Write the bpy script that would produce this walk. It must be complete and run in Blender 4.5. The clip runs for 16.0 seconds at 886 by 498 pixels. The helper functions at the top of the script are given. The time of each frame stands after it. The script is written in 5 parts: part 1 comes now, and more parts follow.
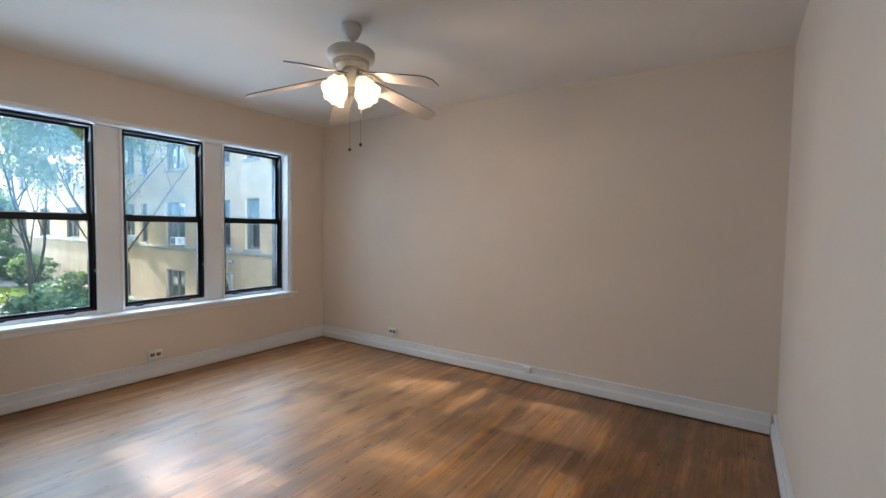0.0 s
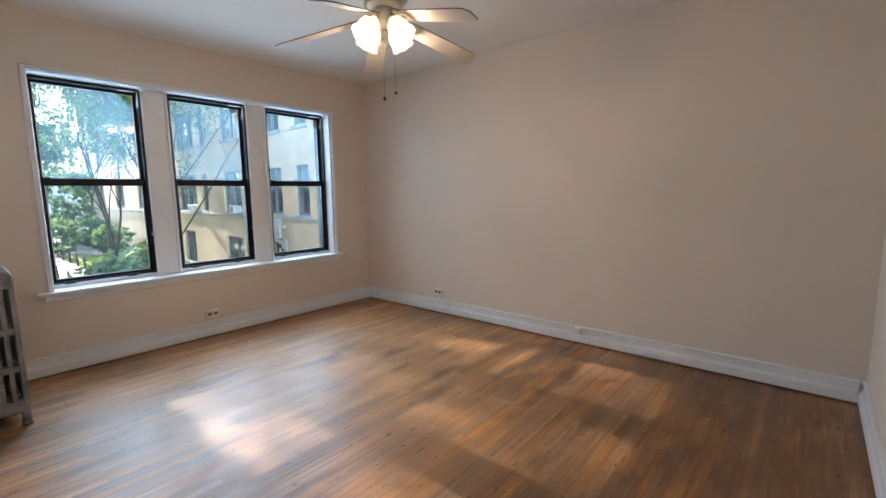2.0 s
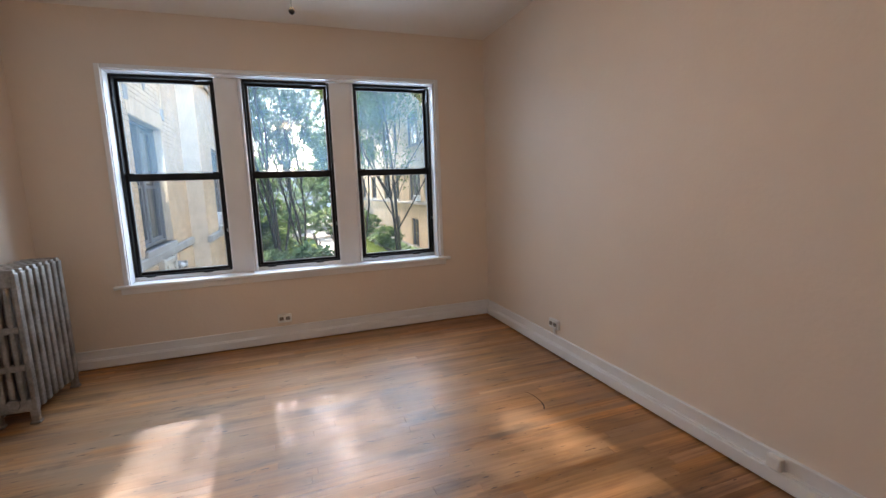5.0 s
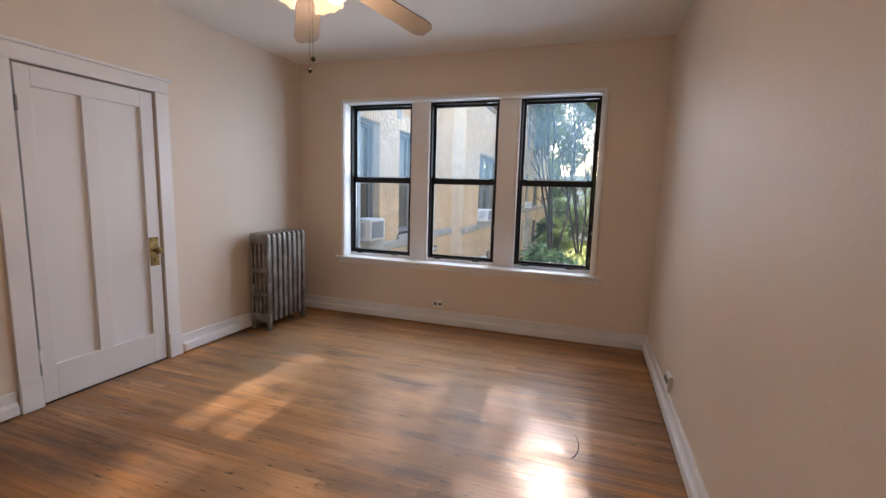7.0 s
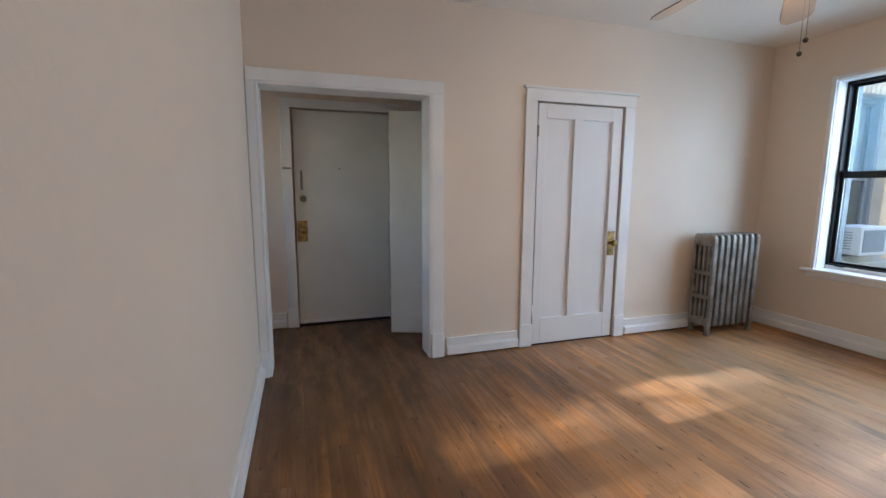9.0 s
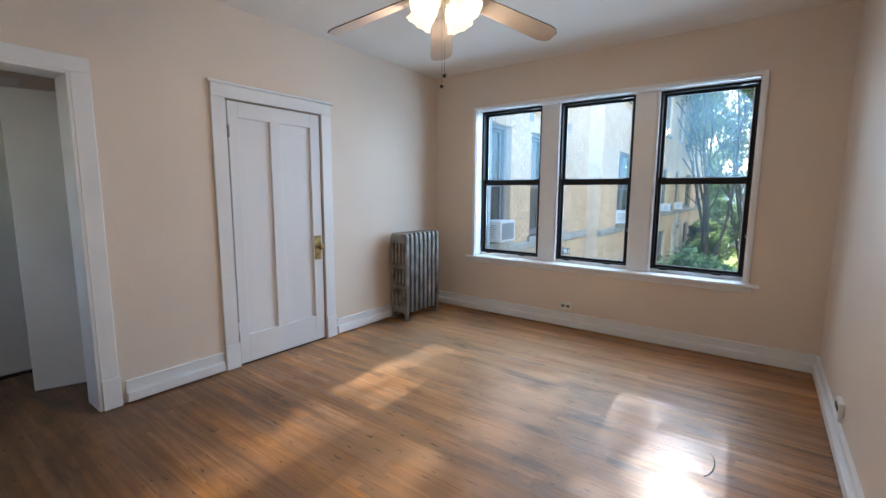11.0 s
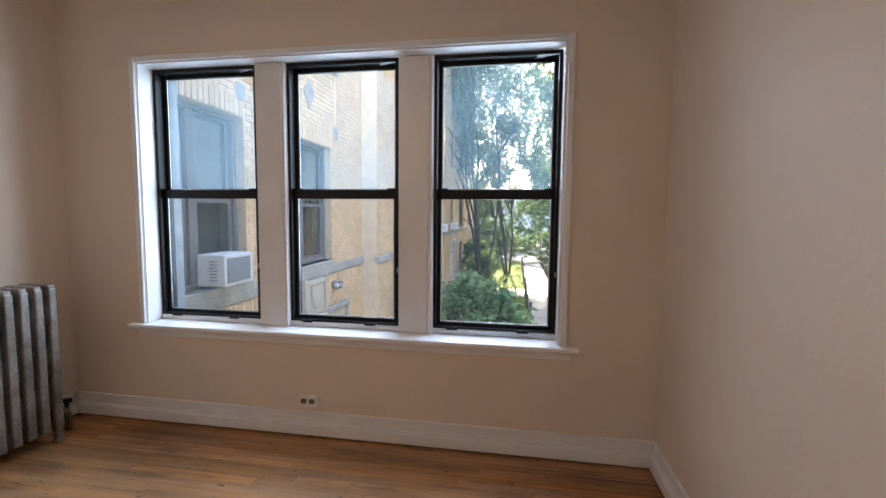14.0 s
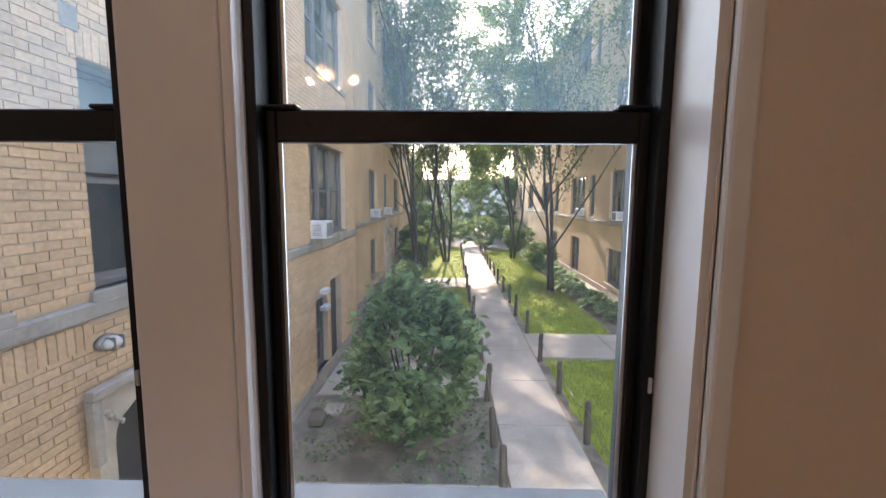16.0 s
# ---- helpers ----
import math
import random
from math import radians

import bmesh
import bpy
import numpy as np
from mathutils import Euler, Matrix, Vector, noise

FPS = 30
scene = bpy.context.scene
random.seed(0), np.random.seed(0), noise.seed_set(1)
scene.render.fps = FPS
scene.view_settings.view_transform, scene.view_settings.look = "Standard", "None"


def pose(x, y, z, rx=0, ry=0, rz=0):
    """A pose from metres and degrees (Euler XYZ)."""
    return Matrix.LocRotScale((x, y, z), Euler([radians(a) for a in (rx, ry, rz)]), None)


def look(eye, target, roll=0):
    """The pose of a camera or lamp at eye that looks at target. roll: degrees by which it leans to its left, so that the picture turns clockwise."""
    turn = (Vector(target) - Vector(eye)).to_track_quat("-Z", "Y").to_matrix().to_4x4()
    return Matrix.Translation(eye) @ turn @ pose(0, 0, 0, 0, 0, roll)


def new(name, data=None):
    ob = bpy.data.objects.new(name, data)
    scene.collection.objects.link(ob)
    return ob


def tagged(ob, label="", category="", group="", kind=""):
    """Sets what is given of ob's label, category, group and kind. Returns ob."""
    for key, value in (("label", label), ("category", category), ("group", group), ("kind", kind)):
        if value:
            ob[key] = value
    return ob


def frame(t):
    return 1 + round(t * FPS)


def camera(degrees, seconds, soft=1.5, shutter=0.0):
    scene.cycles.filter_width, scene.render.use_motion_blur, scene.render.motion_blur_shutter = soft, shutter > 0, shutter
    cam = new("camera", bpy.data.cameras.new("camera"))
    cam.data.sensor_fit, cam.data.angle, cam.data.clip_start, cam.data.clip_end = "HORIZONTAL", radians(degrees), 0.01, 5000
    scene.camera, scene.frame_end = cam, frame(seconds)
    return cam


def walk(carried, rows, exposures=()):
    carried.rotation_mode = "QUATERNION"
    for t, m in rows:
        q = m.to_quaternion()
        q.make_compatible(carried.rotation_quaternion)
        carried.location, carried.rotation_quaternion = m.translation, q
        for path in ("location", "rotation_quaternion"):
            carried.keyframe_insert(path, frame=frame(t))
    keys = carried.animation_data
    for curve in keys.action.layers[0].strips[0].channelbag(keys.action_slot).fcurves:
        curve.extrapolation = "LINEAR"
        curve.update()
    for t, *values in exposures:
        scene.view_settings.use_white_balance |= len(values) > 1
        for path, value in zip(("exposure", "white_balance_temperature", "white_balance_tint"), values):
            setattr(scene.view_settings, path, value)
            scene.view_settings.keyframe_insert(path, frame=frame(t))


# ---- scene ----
cam = camera(91.0, 16.0)
PATH = [
    (0, (0.287, 0.894, 1.414), (-0.832, 2.549, 1.321), 0.8),
    (0.5, (0.275, 0.858, 1.398), (-0.819, 2.529, 1.295), 1.2),
    (1, (0.313, 0.846, 1.368), (-0.853, 2.463, 1.209), 0.4),
    (1.5, (0.287, 0.907, 1.375), (-0.916, 2.487, 1.134), -0.7),
    (2, (0.231, 1.032, 1.348), (-1.055, 2.542, 1.09), -0.8),
    (2.5, (0.067, 1.181, 1.373), (-1.294, 2.626, 1.13), -0.3),
    (3, (-0.021, 1.341, 1.376), (-1.488, 2.684, 1.159), -0.6),
    (3.5, (-0.041, 1.639, 1.38), (-1.677, 2.771, 1.179), -1.1),
    (3.7, (-0.059, 1.768, 1.389), (-1.747, 2.819, 1.173), -1.3),
    (5.8, (-0.172, 3.397, 1.272), (-2.121, 3.772, 1.019), -1.0),
    (6, (-0.165, 3.523, 1.281), (-2.132, 3.795, 1.042), -0.4),
    (6.5, (-0.078, 3.863, 1.303), (-2.058, 3.721, 1.058), 1.3),
    (7, (0.01, 4.132, 1.375), (-1.867, 3.495, 1.11), 1.6),
    (7.5, (0.167, 4.119, 1.373), (-1.514, 3.074, 1.087), 0.8),
    (8, (0.21, 4.176, 1.352), (-1.104, 2.694, 1.073), -0.2),
    (8.2, (0.237, 4.195, 1.345), (-0.903, 2.576, 1.064), 0.1),
    (9.2, (0.235, 4.235, 1.345), (-0.344, 2.341, 1.067), 0.2),
    (10.3, (0.128, 4.294, 1.337), (-1.159, 2.784, 1.089), 0.2),
    (10.5, (0.137, 4.261, 1.357), (-1.258, 2.85, 1.102), 0.1),
    (11, (0.103, 4.251, 1.366), (-1.493, 3.074, 1.105), 0.3),
    (11.5, (0.014, 4.312, 1.39), (-1.692, 3.308, 1.107), 0.1),
    (12, (-0.133, 4.298, 1.357), (-1.893, 3.396, 1.059), 0.5),
    (12.5, (-0.436, 4.199, 1.354), (-2.214, 3.334, 1.056), 0.7),
    (13, (-0.814, 4.113, 1.364), (-2.619, 3.3, 1.084), 0.4),
    (13.5, (-1.249, 4.033, 1.342), (-3.128, 3.385, 1.119), 0.7),
    (14, (-1.73, 3.906, 1.355), (-3.696, 3.581, 1.194), 0.5),
    (14.5, (-2.196, 3.86, 1.304), (-4.184, 3.669, 1.186), 0.9),
    (15, (-2.648, 3.821, 1.326), (-4.639, 3.706, 1.180), 1.0),
    (15.5, (-3.107, 3.759, 1.360), (-5.097, 3.706, 1.171), 1.0),
    (16, (-3.503, 3.781, 1.344), (-5.489, 3.742, 1.112), 0.4),
]
walk(cam, [(t, look(eye, target, roll)) for t, eye, target, roll in PATH],
     [(0.0, 3.72, 5850, 12), (2.0, 3.76, 5900, 13), (3.5, 3.56, 6250, 17), (6.0, 3.4, 6800, 24), (7.0, 3.34, 7000, 26), (8.0, 3.64, 6500, 20), (10.5, 3.72, 5800, 13),
      (12.0, 3.5, 6200, 17), (13.5, 3.52, 6500, 21), (14.5, 3.3, 6900, 24), (15.3, 3.14, 7100, 25), (16.0, 2.96, 7350, 29)])

# ---- world, sun, large lights ----
SUN_EL, SUN_AZ = radians(29), Vector((-1.0, -0.05, 0)).normalized()
world = bpy.data.worlds.new("sky")
scene.world = world
world.use_nodes = True
wn = world.node_tree.nodes
sky = wn.new("ShaderNodeTexSky")
sky.sky_type = "NISHITA"
sky.sun_disc = False
sky.sun_elevation = SUN_EL
sky.sun_rotation = math.atan2(SUN_AZ.x, SUN_AZ.y)
sky.air_density, sky.dust_density = 1.2, 0.45
wn["Background"].inputs["Strength"].default_value = 0.15
world.node_tree.links.new(sky.outputs[0], wn["Background"].inputs["Color"])

sun_data = bpy.data.lights.new("sun", "SUN")
sun_data.energy, sun_data.angle, sun_data.color = 2.0, radians(0.6), (1.0, 0.93, 0.82)
sun = new("sun", sun_data)
sun_way = Vector((-SUN_AZ.x * math.cos(SUN_EL), -SUN_AZ.y * math.cos(SUN_EL), -math.sin(SUN_EL)))
sun.matrix_world = Matrix.Translation((-20, 5, 20)) @ sun_way.to_track_quat("-Z", "Y").to_matrix().to_4x4()

# sky light that enters at each of the three windows, from outside the glass
WINDOWS = [(1.590, 2.310), (2.515, 3.220), (3.430, 4.145)]
for wa, wb in WINDOWS:
    area = bpy.data.lights.new("window_skylight", "AREA")
    area.shape, area.size, area.size_y = "RECTANGLE", 0.80, 1.70
    area.energy, area.color, area.spread = 2.15, (0.60, 0.82, 1.0), radians(150)
    ob = new("window_skylight", area)
    ob.matrix_world = look((-4.62, (wa + wb) / 2 + 0.12, 1.62), (-1.9, (wa + wb) / 2 - 1.0, 0.45))


# ---- materials ----
def material(name, color, rough=0.5, metal=0.0, color2=None, scale=8.0, fine=None, bump=0.0, bump_scale=60.0, per_object=0.0,
             per_island=0.0, stretch=(1, 1, 1), spec=0.5, contrast=(0.35, 0.65), rough2=None):
    """A Principled surface with two scales of variation, a fine relief and a tint that differs from piece to piece."""
    m = bpy.data.materials.new(name)
    m.use_nodes = True
    nt = m.node_tree
    n, l = nt.nodes, nt.links
    b = n["Principled BSDF"]
    b.inputs["Roughness"].default_value, b.inputs["Metallic"].default_value = rough, metal
    b.inputs["Specular IOR Level"].default_value = spec
    tc = n.new("ShaderNodeTexCoord")
    mp = n.new("ShaderNodeMapping")
    mp.inputs["Scale"].default_value = stretch
    geo = n.new("ShaderNodeNewGeometry")
    l.new(geo.outputs["Position"], mp.inputs["Vector"])
    big = n.new("ShaderNodeTexNoise")
    big.inputs["Scale"].default_value, big.inputs["Detail"].default_value = scale, 6
    l.new(mp.outputs[0], big.inputs["Vector"])
    ramp = n.new("ShaderNodeValToRGB")
    c2 = color2 or tuple(v * 0.86 for v in color)
    ramp.color_ramp.elements[0].position, ramp.color_ramp.elements[1].position = contrast
    ramp.color_ramp.elements[0].color, ramp.color_ramp.elements[1].color = (*c2, 1), (*color, 1)
    l.new(big.outputs["Fac"], ramp.inputs["Fac"])
    out = ramp.outputs["Color"]
    fn = n.new("ShaderNodeTexNoise")
    fn.inputs["Scale"].default_value, fn.inputs["Detail"].default_value = fine or bump_scale, 4
    l.new(mp.outputs[0], fn.inputs["Vector"])
    if fine:
        mx = n.new("ShaderNodeMix")
        mx.data_type, mx.blend_type = "RGBA", "MULTIPLY"
        mx.inputs["Factor"].default_value = 0.5
        fr = n.new("ShaderNodeMapRange")
        fr.inputs["From Min"].default_value, fr.inputs["From Max"].default_value = 0.3, 0.7
        fr.inputs["To Min"].default_value, fr.inputs["To Max"].default_value = 0.6, 1.25
        l.new(fn.outputs["Fac"], fr.inputs["Value"])
        l.new(out, mx.inputs["A"])
        l.new(fr.outputs[0], mx.inputs["B"])
        out = mx.outputs["Result"]
    if per_object or per_island:
        hs = n.new("ShaderNodeHueSaturation")
        mr = n.new("ShaderNodeMapRange")
        k = per_object or per_island
        mr.inputs["To Min"].default_value, mr.inputs["To Max"].default_value = 1 - k, 1 + k
        if per_object:
            l.new(n.new("ShaderNodeObjectInfo").outputs["Random"], mr.inputs["Value"])
        else:
            l.new(geo.outputs["Random Per Island"], mr.inputs["Value"])
        l.new(mr.outputs[0], hs.inputs["Value"])
        l.new(out, hs.inputs["Color"])
        out = hs.outputs["Color"]
    l.new(out, b.inputs["Base Color"])
    if rough2 is not None:
        rr = n.new("ShaderNodeMapRange")
        rr.inputs["From Min"].default_value, rr.inputs["From Max"].default_value = 0.35, 0.65
        rr.inputs["To Min"].default_value, rr.inputs["To Max"].default_value = rough, rough2
        l.new(big.outputs["Fac"], rr.inputs["Value"])
        l.new(rr.outputs[0], b.inputs["Roughness"])
    if bump:
        bp = n.new("ShaderNodeBump")
        bn = n.new("ShaderNodeTexNoise")
        bn.inputs["Scale"].default_value, bn.inputs["Detail"].default_value = bump_scale, 5
        l.new(mp.outputs[0], bn.inputs["Vector"])
        bp.inputs["Strength"].default_value, bp.inputs["Distance"].default_value = bump, 0.01
        l.new(bn.outputs["Fac"], bp.inputs["Height"])
        l.new(bp.outputs[0], b.inputs["Normal"])
    return m


WALL = material("cream_wall_paint", (0.77, 0.665, 0.565), 0.55, color2=(0.735, 0.63, 0.53), scale=1.3, bump=0.10, bump_scale=45)
CEIL = material("ceiling_paint", (0.87, 0.84, 0.79), 0.7, color2=(0.83, 0.79, 0.74), scale=1.1, bump=0.08, bump_scale=40)
TRIM = material("white_trim_paint", (0.84, 0.84, 0.84), 0.32, color2=(0.78, 0.78, 0.78), scale=3, bump=0.10, bump_scale=25)
DOORP = material("white_door_paint", (0.80, 0.80, 0.81), 0.40, color2=(0.75, 0.75, 0.76), scale=2.2, bump=0.12, bump_scale=18, stretch=(1, 1, 0.3))
HALLP = material("grey_white_door_paint", (0.77, 0.77, 0.73), 0.45, color2=(0.70, 0.70, 0.66), scale=2, bump=0.08, bump_scale=20)
BLACK = material("black_window_paint", (0.0045, 0.005, 0.006), 0.45, spec=0.3, color2=(0.008, 0.008, 0.009), scale=9, bump=0.15, bump_scale=70)
ALU = material("bare_aluminium", (0.62, 0.64, 0.66), 0.40, 0.9, scale=15)
IRON = material("silver_radiator_paint", (0.36, 0.34, 0.315), 0.38, 0.6, color2=(0.20, 0.185, 0.165), scale=9, fine=60, bump=0.25, bump_scale=90)
BRASS = material("worn_brass", (0.52, 0.37, 0.14), 0.30, 1.0, color2=(0.22, 0.15, 0.07), scale=20, fine=90)
STEEL = material("dull_steel", (0.30, 0.29, 0.27), 0.40, 0.9, scale=30)
LEDGEP = material("grey_ledge_paint", (0.16, 0.17, 0.18), 0.7, color2=(0.11, 0.115, 0.12), scale=7, fine=50)
DARK = material("dark_gap", (0.02, 0.018, 0.016), 0.9)
PLATE = material("white_plastic", (0.85, 0.84, 0.81), 0.35)
FANW = material("white_fan_enamel", (0.62, 0.59, 0.55), 0.40, color2=(0.57, 0.54, 0.50), scale=6)
# white blades, with the weaker light on them put into a darker colour
BLADEP = material("shaded_fan_blade", (0.46, 0.42, 0.38), 0.5, color2=(0.40, 0.36, 0.33), scale=7)
SOCKET = material("brown_socket", (0.28, 0.24, 0.20), 0.5)
FANEDGE = material("dusty_blade_edge", (0.10, 0.09, 0.08), 0.8, scale=20)
BRONZE = material("dark_chain_knob", (0.02, 0.018, 0.016), 0.4, 0.3)


def floor_material():
    """Old narrow oak strips: brown lacquer, worn pale and grey where it is walked on, lightened mid-room for window
    light, with gouges and dark joints.
    """
    m = bpy.data.materials.new("worn_oak_strip")
    m.use_nodes = True
    n, l = m.node_tree.nodes, m.node_tree.links
    b = n["Principled BSDF"]
    geo, rnd = n.new("ShaderNodeNewGeometry"), n.new("ShaderNodeObjectInfo")

    def noise_of(vector, stretch, scale, detail, rough=0.5, warp=0.0):
        mp, tx = n.new("ShaderNodeMapping"), n.new("ShaderNodeTexNoise")
        mp.inputs["Scale"].default_value = stretch
        tx.inputs["Scale"].default_value, tx.inputs["Detail"].default_value = scale, detail
        tx.inputs["Roughness"].default_value, tx.inputs["Distortion"].default_value = rough, warp
        l.new(vector, mp.inputs["Vector"])
        l.new(mp.outputs[0], tx.inputs["Vector"])
        return tx.outputs["Fac"]

    def span(value, a, b_, lo, hi):
        r = n.new("ShaderNodeMapRange")
        for k, v in (("From Min", a), ("From Max", b_), ("To Min", lo), ("To Max", hi)):
            r.inputs[k].default_value = v
        l.new(value, r.inputs["Value"])
        return r.outputs[0]

    def times(a, c):
        k = n.new("ShaderNodeMath")
        k.operation = "MULTIPLY"
        l.new(a, k.inputs[0])
        l.new(c, k.inputs[1])
        return k.outputs[0]

    def over(base, factor, tone):
        x = n.new("ShaderNodeMix")
        x.data_type = "RGBA"
        x.inputs["B"].default_value = (*tone, 1)
        l.new(factor, x.inputs["Factor"])
        l.new(base, x.inputs["A"])
        return x.outputs["Result"]

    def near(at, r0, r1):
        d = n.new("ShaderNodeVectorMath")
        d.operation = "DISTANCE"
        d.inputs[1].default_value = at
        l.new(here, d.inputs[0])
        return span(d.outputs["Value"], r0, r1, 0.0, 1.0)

    here = geo.outputs["Position"]
    # each strip is cut from its own stretch of grain
    comb, sc, add = n.new("ShaderNodeCombineXYZ"), n.new("ShaderNodeVectorMath"), n.new("ShaderNodeVectorMath")
    for k in ("X", "Y", "Z"):
        l.new(rnd.outputs["Random"], comb.inputs[k])
    sc.operation = "SCALE"
    sc.inputs["Scale"].default_value = 40
    l.new(comb.outputs[0], sc.inputs[0])
    l.new(here, add.inputs[0])
    l.new(sc.outputs[0], add.inputs[1])
    own = add.outputs[0]
    grain = noise_of(own, (30, 0.9, 10), 1.1, 5, 0.5, 0.9)
    pores = noise_of(own, (150, 4.0, 10), 1.0, 3)
    ramp = n.new("ShaderNodeValToRGB")
    e = ramp.color_ramp.elements
    e[0].position, e[0].color = 0.25, (0.170, 0.066, 0.020, 1)
    e[1].position, e[1].color = 0.78, (0.56, 0.285, 0.108, 1)
    e.new(0.50).color = (0.385, 0.174, 0.058, 1)
    l.new(grain, ramp.inputs["Fac"])
    hs = n.new("ShaderNodeHueSaturation")
    wn2 = n.new("ShaderNodeTexWhiteNoise")
    wn2.noise_dimensions = "1D"
    l.new(rnd.outputs["Random"], wn2.inputs["W"])
    broad = noise_of(here, (1, 1, 1), 1.25, 4)
    tone = times(span(rnd.outputs["Random"], 0, 1, 0.74, 1.36), span(broad, 0.34, 0.66, 0.62, 1.28))
    l.new(times(tone, span(pores, 0.35, 0.65, 0.86, 1.08)), hs.inputs["Value"])
    l.new(span(wn2.outputs["Value"], 0, 1, 0.88, 1.10), hs.inputs["Saturation"])
    l.new(ramp.outputs[0], hs.inputs["Color"])
    streak = noise_of(here, (9, 2.4, 1), 1.0, 6, 0.6)
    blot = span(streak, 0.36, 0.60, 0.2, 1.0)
    # lacquer worn through: pale in strays, grey and bare by the closet
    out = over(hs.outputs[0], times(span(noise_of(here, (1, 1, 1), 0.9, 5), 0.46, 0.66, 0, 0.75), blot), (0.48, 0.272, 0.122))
    # pale middle of the room: wear, with window light painted into the colour
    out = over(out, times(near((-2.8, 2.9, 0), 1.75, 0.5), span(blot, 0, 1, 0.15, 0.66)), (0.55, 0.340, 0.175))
    out = over(out, times(near((-2.75, 1.75, 0), 0.62, 0.15), span(blot, 0, 1, 0.0, 0.62)), (0.23, 0.19, 0.145))
    # darker around the doorway, towards the far corner and along the east side
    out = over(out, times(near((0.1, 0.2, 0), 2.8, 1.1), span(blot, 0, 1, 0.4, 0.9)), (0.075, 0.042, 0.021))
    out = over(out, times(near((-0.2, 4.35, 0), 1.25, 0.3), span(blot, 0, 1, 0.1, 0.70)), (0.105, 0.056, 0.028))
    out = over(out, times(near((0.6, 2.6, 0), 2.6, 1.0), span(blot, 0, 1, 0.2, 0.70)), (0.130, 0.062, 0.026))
    # blackened patches, and short gouges along the strips
    out = over(out, times(span(noise_of(here, (6, 1.1, 1), 1.0, 7, 0.62), 0.54, 0.65, 0, 0.70), span(broad, 0.40, 0.60, 1, 0.3)), (0.050, 0.030, 0.019))
    out = over(out, span(noise_of(here, (46, 7.0, 1), 1.3, 7), 0.655, 0.685, 0, 0.9), (0.030, 0.018, 0.012))
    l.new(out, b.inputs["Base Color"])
    b.inputs["Specular IOR Level"].default_value = 0.42
    l.new(span(streak, 0.3, 0.7, 0.36, 0.55), b.inputs["Roughness"])
    b.inputs["Coat Weight"].default_value = 0.26
    l.new(span(streak, 0.3, 0.7, 0.34, 0.50), b.inputs["Coat Roughness"])
    bp = n.new("ShaderNodeBump")
    bp.inputs["Strength"].default_value, bp.inputs["Distance"].default_value = 0.22, 0.002
    l.new(times(grain, pores), bp.inputs["Height"])
    l.new(bp.outputs[0], b.inputs["Normal"])
    return m


OAK = floor_material()


def glass_material(name, dust):
    """Window glass: clear, with a Fresnel reflection and a thin film of dust tinted for the sky's haze."""
    m = bpy.data.materials.new(name)
    m.use_nodes = True
    n, l = m.node_tree.nodes, m.node_tree.links
    n.remove(n["Principled BSDF"])
    tr, gl, df = n.new("ShaderNodeBsdfTransparent"), n.new("ShaderNodeBsdfGlossy"), n.new("ShaderNodeBsdfTranslucent")
    tr.inputs["Color"].default_value = (0.93, 0.96, 0.96, 1)
    gl.inputs["Roughness"].default_value = 0.02
    # the bluish haze of skylight is painted into the dust colour
    df.inputs["Color"].default_value = (0.46, 0.80, 1.0, 1)
    geo = n.new("ShaderNodeNewGeometry")
    noise_t = n.new("ShaderNodeTexNoise")
    noise_t.inputs["Scale"].default_value, noise_t.inputs["Detail"].default_value = 2.5, 5
    l.new(geo.outputs["Position"], noise_t.inputs["Vector"])
    mr = n.new("ShaderNodeMapRange")
    mr.inputs["From Min"].default_value, mr.inputs["From Max"].default_value = 0.3, 0.75
    mr.inputs["To Min"].default_value, mr.inputs["To Max"].default_value = dust * 0.8, dust * 1.2
    l.new(noise_t.outputs["Fac"], mr.inputs["Value"])
    m1, m2 = n.new("ShaderNodeMixShader"), n.new("ShaderNodeMixShader")
    l.new(mr.outputs[0], m1.inputs[0])
    l.new(tr.outputs[0], m1.inputs[1])
    l.new(df.outputs[0], m1.inputs[2])
    lw, pw, ml = n.new("ShaderNodeLayerWeight"), n.new("ShaderNodeMath"), n.new("ShaderNodeMapRange")
    lw.inputs["Blend"].default_value = 0.5
    pw.operation = "POWER"
    pw.inputs[1].default_value = 4.0
    l.new(lw.outputs["Facing"], pw.inputs[0])
    ml.inputs["To Min"].default_value, ml.inputs["To Max"].default_value = 0.035, 0.9
    l.new(pw.outputs[0], ml.inputs["Value"])
    l.new(ml.outputs[0], m2.inputs[0])
    l.new(m1.outputs[0], m2.inputs[1])
    l.new(gl.outputs[0], m2.inputs[2])
    l.new(m2.outputs[0], n["Material Output"].inputs[0])
    return m


GLASS_UP, GLASS_LOW = glass_material("dusty_storm_glass", 0.038), glass_material("window_glass", 0.006)


def lit_glass():
    m = bpy.data.materials.new("lit_frosted_glass")
    m.use_nodes = True
    b = m.node_tree.nodes["Principled BSDF"]
    b.inputs["Base Color"].default_value = (0.9, 0.8, 0.65, 1)
    b.inputs["Roughness"].default_value = 0.35
    b.inputs["Emission Color"].default_value = (1.0, 0.74, 0.40, 1)
    b.inputs["Emission Strength"].default_value = 0.12
    return m


LITGLASS = lit_glass()


